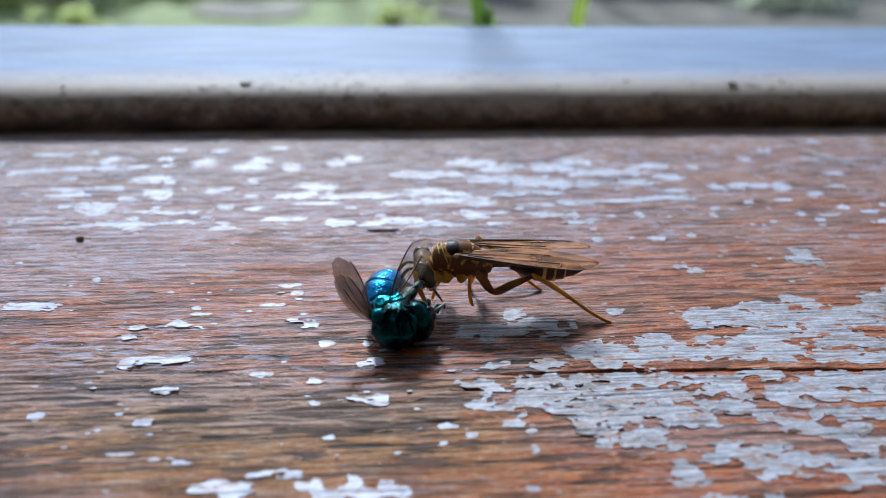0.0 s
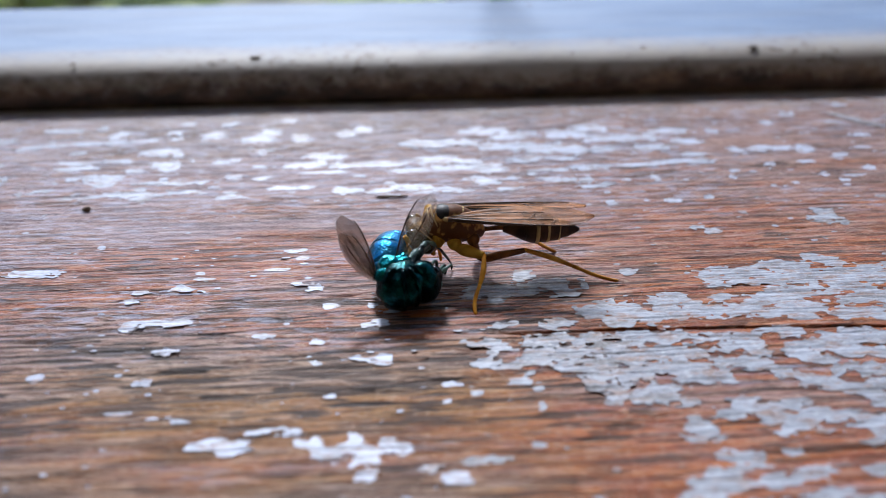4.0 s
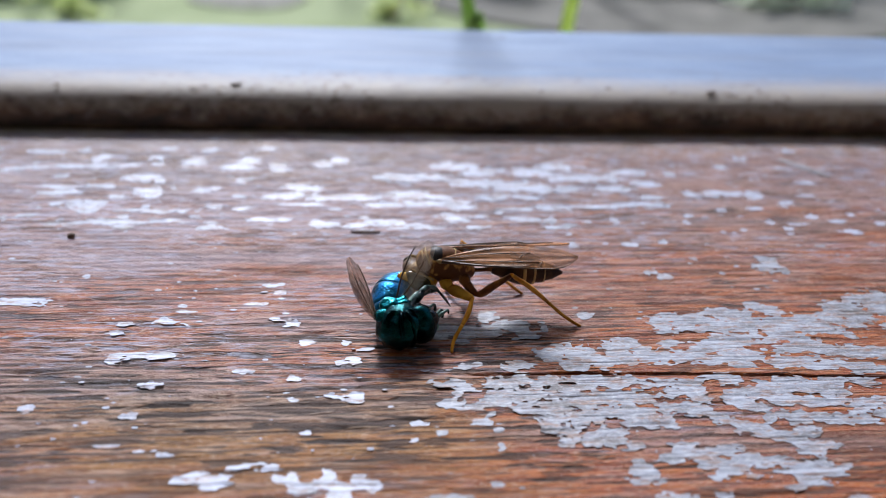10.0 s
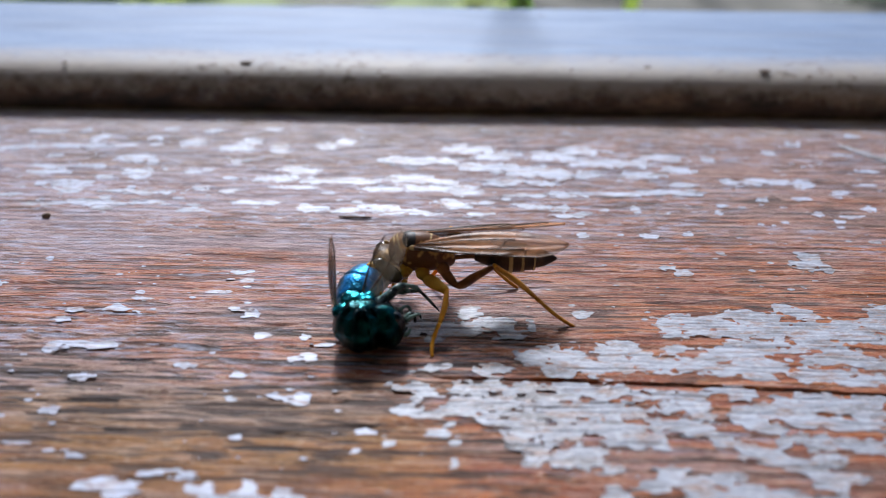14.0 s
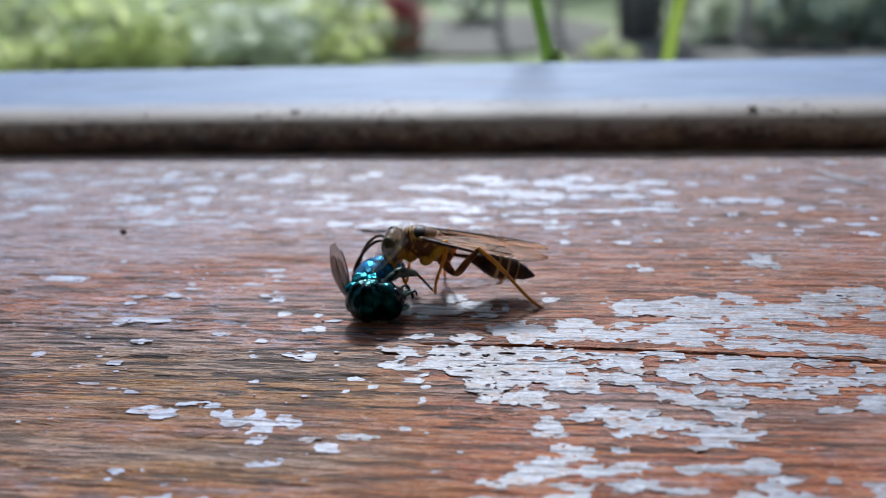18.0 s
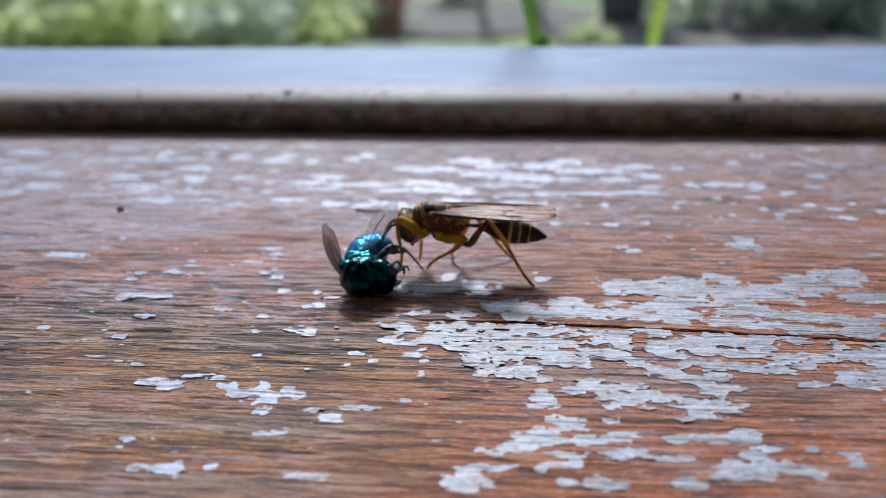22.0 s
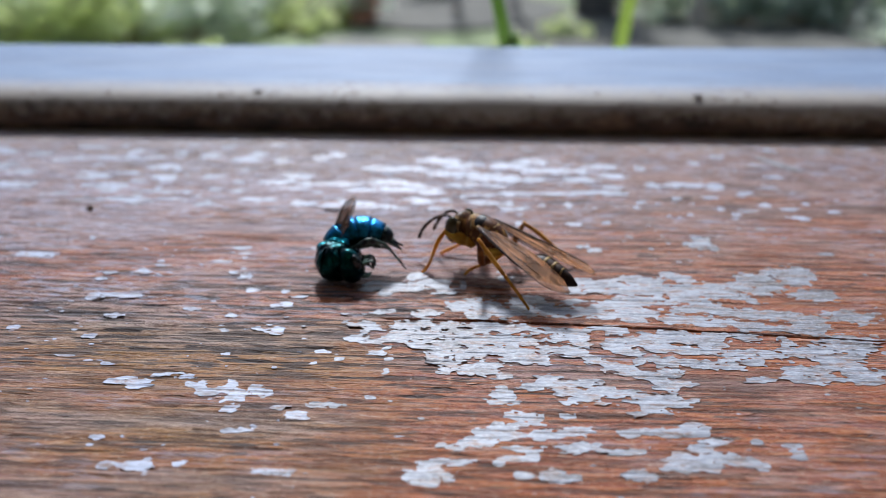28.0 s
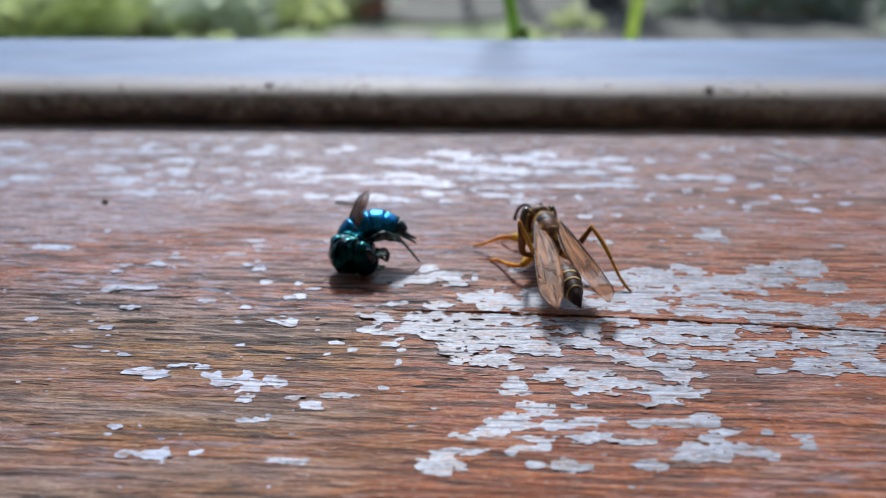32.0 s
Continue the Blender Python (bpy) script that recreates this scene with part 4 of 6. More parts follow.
# ============ flakes of paint on the sill ============
# Each row above: where a scale of old paint sits on the board and its half length and half depth, all in mm.
def paint_field(us, vs):
    """How far inside the paint each point of the board lies, in mm (below 0: bare wood)."""
    total = np.zeros((len(us), len(vs)))
    size = np.zeros_like(total)
    for table in (FLAKES_A, FLAKES_B, FLAKES_C, FLAKES_D, FLAKES_E, FLAKES_F, FLAKES_G, FLAKES_H, FLAKES_I, FLAKES_J, FLAKES_K, FLAKES_L, FLAKES_M, FLAKES_N, FLAKES_O, FLAKES_P, FLAKES_Q, FLAKES_R, FLAKES_S, FLAKES_T, RIGHT_END, LEFT_END):
        for u, v, a, b in table:
            i0, i1 = np.searchsorted(us, (u - 1.6 * a - 2, u + 1.6 * a + 2))
            j0, j1 = np.searchsorted(vs, (v - 1.6 * b - 1, v + 1.6 * b + 1))
            r = (np.abs((us[i0:i1, None] - u) / a) ** 2.6 + np.abs((vs[None, j0:j1] - v) / b) ** 2.6) ** (1 / 2.6)
            here = (1.0 - r) * min(b, 0.9)
            total[i0:i1, j0:j1] += np.exp(np.clip(here, -2.5, 2.5) * 6.0)
            size[i0:i1, j0:j1] = np.maximum(size[i0:i1, j0:j1], np.where(here > -0.5, min(b, 0.9), 0))
    # scales that touch have grown into one sheet
    field = np.where(total > 1e-9, np.log(np.maximum(total, 1e-9)) / 6.0, -9.0)
    small = random.Random(3)
    for _ in range(1300):
        u, v = small.uniform(-50, 70), small.uniform(24, 105)
        a = small.uniform(0.1, 0.34) * small.uniform(0.5, 1.0) * (0.6 + v / 90)
        b = a * small.uniform(0.25, 0.6)
        i0, i1 = np.searchsorted(us, (u - 2 * a, u + 2 * a))
        j0, j1 = np.searchsorted(vs, (v - 2 * b - 0.3, v + 2 * b + 0.3))
        r = np.sqrt(((us[i0:i1, None] - u) / a) ** 2 + ((vs[None, j0:j1] - v) / b) ** 2)
        field[i0:i1, j0:j1] = np.maximum(field[i0:i1, j0:j1], (1 - r) * 0.5)
    rag = np.zeros_like(field)
    for i, j in zip(*np.where(field > -0.5)):
        u, v = us[i], vs[j]
        strip = math.floor(v * 2.1 + 0.5 * noise.noise((u * 0.12, v * 0.3, 5.0)))
        fine = math.floor(v * 4.4 + 0.4 * noise.noise((u * 0.2, v * 0.5, 6.0)))
        n = 0.55 * noise.noise((u * 0.9, strip * 7.31, 8.5)) + 0.55 * noise.noise((u * 2.2, fine * 5.17, 3.5)) + 0.3 * noise.noise((u * 2.5, v * 3.5, 1.5))
        n += 0.3 * noise.cell((u * 1.1 + strip * 0.37, strip * 1.7, 2.0)) + 0.2 * noise.cell((u * 2.6 + fine * 0.61, fine * 1.3, 5.0)) - 0.04
        rag[i, j] = n
        if u > 10 and abs(v - main_crack(u)) < 0.11:
            rag[i, j] -= 2.0
    return field + rag * np.clip(0.1 + 0.62 * size, 0.14, 0.62)


def build_flakes():
    us, vs = np.arange(-56, 76, 0.27), np.arange(24, 107, 0.13)
    field = paint_field(us, vs)
    inside = field > 0
    cells = inside[:-1, :-1].astype(int) + inside[1:, :-1] + inside[1:, 1:] + inside[:-1, 1:]
    todo = set(zip(*[k.tolist() for k in np.where(cells > 0)]))
    groups = []
    while todo:
        seed = todo.pop()
        stack, mine = [seed], [seed]
        while stack:
            i, j = stack.pop()
            # cells join only across an edge that has paint on it
            for di, dj, a, b in ((1, 0, (i + 1, j), (i + 1, j + 1)), (-1, 0, (i, j), (i, j + 1)), (0, 1, (i, j + 1), (i + 1, j + 1)), (0, -1, (i, j), (i + 1, j))):
                c = (i + di, j + dj)
                if c in todo and (inside[a] or inside[b]):
                    todo.discard(c)
                    stack.append(c)
                    mine.append(c)
        groups.append(mine)
    groups.sort(key=len, reverse=True)

    def scale_mesh(list_of_groups, rnd):
        verts, faces, at = [], [], {}

        def corner(key, u, v, f, lift, curl):
            if key not in at:
                rise = curl * max(0.0, 1 - f / 0.7) ** 2
                z = 0.012 + lift + rise + 0.01 * noise.noise((u, v * 2, 0)) + (1.0 * wood_height(u, v) if abs(v - main_crack(u)) > 0.5 or u < 9 else 0.0)
                at[key] = len(verts)
                verts.append((u * MM, v * MM, z * MM))
            return at[key]

        for g in list_of_groups:
            lift, curl = rnd.uniform(-0.005, 0.01), rnd.choice((0.0, 0.0, 0.01, 0.04)) * min(1.0, len(g) / 40)
            for i, j in g:
                ring = [(i, j), (i + 1, j), (i + 1, j + 1), (i, j + 1)]
                poly, cut = [], []
                for a, b in zip(ring, ring[1:] + ring[:1]):
                    fa, fb = field[a], field[b]
                    if fa > 0:
                        poly.append(corner(a, us[a[0]], vs[a[1]], fa, lift, curl))
                    if (fa > 0) != (fb > 0):
                        s = fa / (fa - fb)
                        key = (min(a, b), max(a, b))
                        k = corner(key, us[a[0]] + s * (us[b[0]] - us[a[0]]), vs[a[1]] + s * (vs[b[1]] - vs[a[1]]), 0.0, lift, curl)
                        poly.append(k)
                        cut.append(k)
                if len(poly) >= 3:
                    faces.append(tuple(poly))
                    if len(cut) == 2:
                        # the broken edge goes down to the wood
                        low = []
                        for k in cut:
                            x, y, z = verts[k]
                            key = ("low", k)
                            if key not in at:
                                at[key] = len(verts)
                                verts.append((x, y, z - 0.000025))
                            low.append(at[key])
                        pos = {k: n for n, k in enumerate(poly)}
                        a, b = cut
                        if poly[(pos[a] + 1) % len(poly)] == b:
                            faces.append((b, a, low[0], low[1]))
                        else:
                            faces.append((a, b, low[1], low[0]))
        return verts, faces

    def has_sheen(g):
        """Scales off the big worn sheet, left or far, get the white with the sky's sheen painted in."""
        u, v = us[g[len(g) // 2][0]], vs[g[len(g) // 2][1]]
        return u < 7 or v > 74

    rnd = random.Random(11)
    for g in groups[:290]:
        v, f = scale_mesh([g], rnd)
        me = bpy.data.meshes.new("paint_flake")
        me.from_pydata(v, [], f)
        me.materials.append(FLAKE_WHITE_SHEEN if has_sheen(g) else FLAKE)
        ob = new("paint_flake", me)
        ob.parent = SILL
    for mat in (FLAKE, FLAKE_WHITE_SHEEN):
        v, f = scale_mesh([g for g in groups[290:] if has_sheen(g) == (mat is FLAKE_WHITE_SHEEN)], rnd)
        me = bpy.data.meshes.new("paint_specks")
        me.from_pydata(v, [], f)
        me.materials.append(mat)
        tagged(new("paint_specks", me), kind="stuff").parent = SILL


build_flakes()


# ============ small bits on the sill and the rail ============
def lump(name, c, r, mat, label, category, seed, parent_at=SILL_AT):
    bm = rough_up(ball((0, 0, 0), r, 12, 8), 0.4 + seed * 0.01, min(r) * 0.5)
    bmesh.ops.scale(bm, vec=(MM,) * 3, verts=bm.verts)
    ob = tagged(new(name, to_mesh(name, bm, mat)), label, category)
    ob.matrix_basis = parent_at @ pose(c[0] * MM, c[1] * MM, c[2] * MM)
    return ob


def build_bits():
    lump("dirt_crumb", (-28.1, 76.2, 0.15), (0.42, 0.36, 0.3), GRIT, "dark crumb of dirt on the wooden sill", "dirt", 1)
    bm = tube(curve_points([(0.6, 77.1, 0.12), (2.2, 76.95, 0.15), (4.0, 77.05, 0.11)], 8), [0.05, 0.1, 0.13, 0.12, 0.1, 0.12, 0.1, 0.04], 8)
    bmesh.ops.scale(bm, vec=(MM,) * 3, verts=bm.verts)
    ob = tagged(new("twig", to_mesh("twig", bm, GRIT)), "thin dark splinter lying along the wooden sill", "twig")
    ob.matrix_basis = SILL_AT
    r = random.Random(5)
    for u, v, s in ((51.4, 110.4, 0.6), (-14.2, 110.6, 0.55), (-38, 109.8, 0.4), (72, 112, 0.4), (28, 109.8, 0.35), (7.6, 110.6, 0.3), (36, 111, 0.3), (26.5, 139, 0.5)):
        s *= r.uniform(0.45, 0.8)
        lump("dirt_crumb", (u + r.uniform(-1.5, 1.5), v - r.uniform(0, 0.9), 5.6 + s * 0.1), (s * r.uniform(1.0, 2.0), s * 0.8, s * 0.45), GRIT, "dark crumb of dirt on the painted window rail", "dirt", r.random() * 50)
    # a pale hair-thin scratch of dried plaster near the rail
    bm = bmesh.new()
    pts = curve_points([(62.8, 92.6, 0.2), (60.6, 95.4, 0.22), (58.4, 98.2, 0.2)], 9)
    tube(pts, [0.2, 0.5, 0.7, 0.6, 0.8, 0.7, 0.6, 0.5, 0.2], 10, bm)
    for v in bm.verts:
        v.co.z = 0.02 + v.co.z * 0.12
    bmesh.ops.scale(bm, vec=(MM,) * 3, verts=bm.verts)
    ob = tagged(new("plaster_smear", to_mesh("plaster_smear", bm, FLAKE)), "pale smear of dried plaster on the sill", "smear")
    ob.matrix_basis = SILL_AT


build_bits()


# ============ the green bee ============
def build_bee():
    bee = thing("metallic_bee", "curled dead metallic blue-green bee lying on the wooden sill", "bee")
    P = lambda name, bm, mat, label="", parent=None: part(name, bm, mat, parent or bee, label)
    thorax = P("thorax", rough_up(rough_up(ball((-0.95, 1.25, 2.0), (2.0, 1.9, 2.0), 40, 26), 1.3, 0.3), 0.5, 0.1), BEE_GREEN, "dark metallic teal thorax")
    for k, (dx, dy, dz, r) in enumerate(((-2.0, 2.1, 3.05, 0.75), (-0.1, 2.2, 3.55, 0.7), (-1.05, 2.55, 3.5, 0.85))):
        P("thorax_lobe", rough_up(ball((dx, dy, dz), (r * 1.15, r, r * 0.8), 18, 12), 0.5, 0.2), BEE_TEAL_GLINT, "teal lobe with a sky glint in its colour", thorax)
    for a in (-0.55, 0.1, 0.7):
        pts = [(-0.95 + 2.0 * math.sin(a) * math.cos(b), 1.25 - 1.95 * math.cos(a) * math.cos(b), 2.05 + 2.05 * math.sin(b)) for b in np.linspace(-0.8, 1.2, 12)]
        P("ridge", tube(pts, [0.05] + [0.15] * 10 + [0.05], 8), BEE_GREEN, "", thorax)
    head = P("head", rough_up(ball((0.8, 0.65, 1.9), (1.5, 1.4, 1.9), 28, 18, Matrix.Rotation(radians(-14), 3, "Y")), 0.8, 0.07), BEE_GREEN, "dark metallic green head")
    P("eye", ball((1.55, 0.0, 2.5), (0.6, 0.5, 0.9), 20, 12, Matrix.Rotation(radians(-18), 3, "Y")), BEE_EYE, "glossy black eye", head)
    P("eye", ball((1.3, 1.75, 2.4), (0.6, 0.5, 0.9), 20, 12), BEE_EYE, "glossy black eye", head)
    P("mandible", tube(curve_points([(1.8, 0.5, 0.9), (2.5, 0.55, 0.8), (2.9, 0.75, 1.05)], 8), [0.22, 0.24, 0.22, 0.2, 0.17, 0.13, 0.09, 0.04]), BEE_DARK, "", head)
    P("mandible", tube(curve_points([(1.8, 1.1, 0.9), (2.4, 1.2, 0.65), (2.85, 1.3, 0.85)], 8), [0.22, 0.24, 0.22, 0.2, 0.17, 0.13, 0.09, 0.04]), BEE_DARK, "", head)
    for side in (0.25, 1.3):
        P("antenna", tube(curve_points([(1.9, side, 2.1), (2.6, side + 0.1, 2.7), (3.1, side + 0.25, 2.4), (3.2, side + 0.4, 1.6)], 12), [0.13] * 11 + [0.07], 8), BEE_DARK, "", head)
    # the abdomen: overlapping rings that arch over the back
    ring_at = [(-1.6, 2.7, 2.95), (-0.55, 3.7, 3.7), (0.9, 4.35, 4.05), (2.3, 4.5, 4.0), (3.6, 4.45, 3.65), (4.6, 4.3, 3.15)]
    widths = [1.0, 1.5, 1.68, 1.58, 1.22, 0.5]
    line = curve_points(ring_at, 31)
    wide = np.interp(np.linspace(0, 5, 31), range(6), widths)
    abdomen = None
    for k in range(5):
        i0, i1 = k * 6, k * 6 + 7
        seg = line[i0:i1]
        radii = [w * (1.0 if n else 0.93) * (1.02 if n > 3 else 1.0) for n, w in enumerate(wide[i0:i1])]
        bm = tube(seg, radii, 26)
        for v in bm.verts:
            v.co.z = 3.6 + (v.co.z - 3.6) * 0.92
        rough_up(bm, 0.7, 0.04)
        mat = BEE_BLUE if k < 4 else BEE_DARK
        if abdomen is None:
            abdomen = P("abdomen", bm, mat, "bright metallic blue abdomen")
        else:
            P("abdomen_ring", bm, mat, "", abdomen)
    for d in (-0.3, 0.35):
        P("sting_plate", tube(curve_points([(4.4, 4.2 + d, 3.1), (5.1, 4.1 + d, 2.7), (5.8, 4.0 + d * 1.6, 2.35)], 7), [0.3, 0.28, 0.22, 0.18, 0.13, 0.09, 0.03]), BEE_DARK, "", abdomen)
    # legs folded under the body
    for ctrl, r in ((((0.6, 1.9, 2.6), (1.9, 2.2, 3.6), (3.1, 2.8, 3.5), (3.7, 3.0, 2.8)), 0.34),
                    (((0.5, 2.3, 2.5), (2.2, 2.3, 3.9), (3.8, 2.9, 3.4), (4.8, 2.9, 2.4), (6.2, 3.0, 0.4)), 0.25),
                    (((0.3, 2.6, 2.5), (2.2, 3.0, 3.1), (3.4, 3.1, 2.9), (4.7, 3.1, 2.7)), 0.34),
                    (((1.0, 1.3, 1.6), (2.0, 1.3, 1.9), (2.6, 1.6, 1.5), (2.8, 1.9, 1.0)), 0.26),
                    (((0.8, 1.8, 1.6), (2.0, 2.0, 2.2), (2.7, 2.4, 1.7), (2.9, 2.7, 1.2)), 0.28),
                    (((1.9, 0.4, 1.7), (2.6, 0.0, 2.6), (3.3, 0.0, 2.7), (3.5, 0.2, 2.1)), 0.17)):
        n = 16
        radii = [r * (1.25 - 0.95 * i / (n - 1)) * (1 + 0.2 * math.sin(i * 1.6)) for i in range(n)]
        P("leg", tube(curve_points(ctrl, n), radii, 8), BEE_DARK, "thin black-green leg")
    # wings, each on its own hinge
    wings = []
    for name, length, mat, at, label in (("wing", 5.6, BEE_WING, pose(-1.5 * MM, 2.3 * MM, 3.0 * MM), "smoky brown see-through wing"),
                                         ("wing", 4.6, BEE_WING, pose(-1.3 * MM, 2.5 * MM, 2.9 * MM), "smoky brown see-through wing"),
                                         ("wing", 6.2, BEE_WING_PALE, pose(-0.2 * MM, 2.3 * MM, 3.3 * MM), "pale see-through wing")):
        w = length * 0.155
        bm = wing_plate(length, lambda s: 0.12 + w * math.sin(min(s * 1.15, 1) * math.pi * 0.62) * (1 - 0.85 * max(0, s - 0.8) / 0.2),
                        lambda s: -0.1 - w * 1.15 * math.sin(s * math.pi * 0.93) ** 0.8 if s < 0.99 else -0.05, 0.05)
        ob = P(name, bm, mat, label)
        ob.matrix_basis = at
        P("vein", tube([(length * s, 0.1 + w * 0.95 * math.sin(min(s * 1.15, 1) * math.pi * 0.62), 0.04) for s in np.linspace(0.02, 0.86, 10)], [0.1 - 0.06 * k / 9 for k in range(10)], 6), VEIN, "", ob)
        P("vein", tube([(length * s, -w * 0.35 * math.sin(s * 3), 0.05) for s in np.linspace(0.03, 0.75, 8)], [0.05] * 8, 6), VEIN, "", ob)
        wings.append(ob)
    return bee, wings, abdomen


# ============ the paper wasp ============
HIPS = {"LF": (-0.85, -0.75, -1.05), "RF": (-0.85, 0.75, -1.05), "LM": (0.2, -0.8, -1.2), "RM": (0.2, 0.8, -1.2), "LH": (1.6, -0.7, -0.9), "RH": (1.6, 0.7, -0.9)}
BONES = {"F": (2.7, 4.5), "M": (2.7, 4.9), "H": (4.1, 7.3), "RH": (3.6, 6.8)}
WU = 1.13 * MM


def build_wasp():
    wasp = thing("paper_wasp", "slender brown and yellow paper wasp feeding on the sill", "wasp")
    P = lambda name, bm, mat, parent=None, label="": part(name, bm, mat, parent or wasp, label, unit=WU)
    rings = [(-2.2, 0, -0.15, 0.35, 0.4), (-2.05, 0, -0.1, 0.85, 0.9), (-1.45, 0, 0, 1.12, 1.2), (-0.55, 0, 0.02, 1.25, 1.36), (0.5, 0, 0.0, 1.24, 1.34),
             (1.3, 0, -0.1, 1.08, 1.13), (2.0, 0, -0.3, 0.75, 0.85), (2.45, 0, -0.48, 0.4, 0.46), (2.6, 0, -0.5, 0.2, 0.2)]
    thorax = P("thorax", rough_up(loft([(x, y, z - 0.1, w, h * 1.1) for x, y, z, w, h in rings], 26), 0.8, 0.04), SHELL, None, "brown thorax mottled with yellow")
    P("back_plate", ball((-0.5, 0, 0.42), (1.3, 1.08, 1.0), 24, 16), SHELL_DARK, thorax, "black-brown back plate")
    for x0, r, lean in ((-1.55, 1.1, 0.28), (-1.8, 0.93, 0.2)):
        pts = [(x0 + lean * (1 - abs(math.sin(a))) * 2.2, r * math.cos(a), 0.02 + r * 1.03 * math.sin(a)) for a in np.linspace(radians(8), radians(172), 18)]
        P("collar", tube(pts, [0.07] * 18, 8), PALE_BAND, thorax, "pale yellow collar line")
    P("scutellum", ball((0.75, 0, 0.98), (0.3, 0.62, 0.28), 18, 10), PALE_BAND, thorax, "pale yellow bar")
    P("scutellum", ball((1.2, 0, 0.74), (0.16, 0.52, 0.22), 18, 10), PALE_BAND, thorax, "pale yellow bar")
    for s in (-1, 1):
        P("wing_joint", ball((-0.35, s * 1.0, 0.72), (0.3, 0.2, 0.2), 14, 10), PALE_BAND, thorax)
        for x, z, r in ((-0.95, -0.1, 0.2), (-0.1, -0.55, 0.24), (0.55, -0.3, 0.2), (1.15, -0.5, 0.2), (-1.45, -0.5, 0.18)):
            P("side_spot", ball((x, s * 1.02 * math.sqrt(max(0.1, 1 - (z / 1.3) ** 2)) * (1 if x < 0.8 else 0.82), z), (r * 1.2, 0.17, r * 0.8), 14, 8), PALE_BAND, thorax)
    # head
    head = P("head", ball((-0.6, 0, -0.4), (0.72, 1.2, 1.22), 26, 18), HEAD, None, "brown and yellow head")
    head.matrix_basis = pose(-2.15 * WU, 0, 0.05 * WU)
    for s in (-1, 1):
        P("eye", ball((-0.72, s * 0.9, -0.28), (0.58, 0.46, 0.98), 20, 14), WASP_EYE, head, "glossy dark olive eye")
        pts = [(-0.2 - 0.05 * math.cos(a), s * (0.98 - 0.1 * abs(a)), -0.3 + 0.85 * math.sin(a)) for a in np.linspace(-1.2, 1.2, 10)]
        P("eye_rim", tube(pts, [0.05] + [0.11] * 8 + [0.05], 8), PALE_BAND, head, "pale yellow rim behind the eye")
        P("mandible", tube(curve_points([(-0.7, s * 0.5, -1.1), (-0.95, s * 0.42, -1.5), (-1.05, s * 0.12, -1.75)], 7), [0.2, 0.21, 0.19, 0.16, 0.13, 0.09, 0.05]), YELLOW, head)
        P("antenna", tube(curve_points([(-1.1, s * 0.3, 0.1), (-1.55, s * 0.45, 0.32), (-2.3, s * 0.65, 0.0), (-3.0, s * 0.8, -0.7), (-3.5, s * 0.85, -1.5), (-3.75, s * 0.85, -2.2)], 20),
                          [0.1] * 5 + [0.1 + 0.003 * k for k in range(13)] + [0.12, 0.06], 8), ANTENNA, head, "thin dark antenna")
    P("face", ball((-0.98, 0, -0.72), (0.26, 0.55, 0.62), 18, 12), YELLOW, head, "yellow face")
    for ob in (head, *head.children):
        ob.data.transform(Matrix.Translation((0, 0, -0.3 * WU)) @ Matrix.Scale(1.3, 4))
    # abdomen: a thin waist and five banded rings
    abdomen = P("abdomen", tube([(0, 0, 0), (0.5, 0, 0.02), (1.2, 0, 0.14), (1.9, 0, 0.22), (2.5, 0, 0.2)], [0.2, 0.15, 0.2, 0.33, 0.5], 16), BROWN_LIMB, None, "brown waist and banded abdomen")
    abdomen.matrix_basis = pose(2.45 * WU, 0, -0.5 * WU)
    # deep and blunt from the side, narrow at the tip from above: start, end, half widths, half heights
    spans = [(1.5, 3.2, (0.3, 0.62, 0.98), (0.3, 0.6, 0.95)), (3.0, 4.2, (0.92, 1.08, 1.08), (0.9, 1.08, 1.1)), (4.0, 5.0, (1.02, 1.0, 0.92), (1.06, 1.06, 1.02)),
             (4.8, 5.8, (0.86, 0.8, 0.7), (0.97, 0.94, 0.88)), (5.6, 7.3, (0.64, 0.44, 0.07), (0.83, 0.62, 0.12))]
    for x0, x1, ws, hs in spans:
        rows = [(x0 + (x1 - x0) * q, 0, 0.1 - 0.05 * q, float(np.interp(q, (0, 0.5, 1), ws)), float(np.interp(q, (0, 0.5, 1), hs))) for q in np.linspace(0, 1, 9).tolist()]
        P("abdomen_ring", loft(rows, 24), BELLY, abdomen, "dark brown ring")
        w, h = ws[2], hs[2]
        if x1 > 3.4 and w > 0.3:
            P("band", loft([(x1 - 0.3, 0, 0.06, w * 1.01, h * 1.01), (x1 - 0.24, 0, 0.06, w * 1.035, h * 1.03), (x1 - 0.05, 0, 0.05, w * 1.03, h * 1.025), (x1 + 0.01, 0, 0.05, w * 0.97, h * 0.97)], 24),
              PALE_BAND, abdomen, "pale yellow band")
    # wings, folded lengthwise
    wings = {}
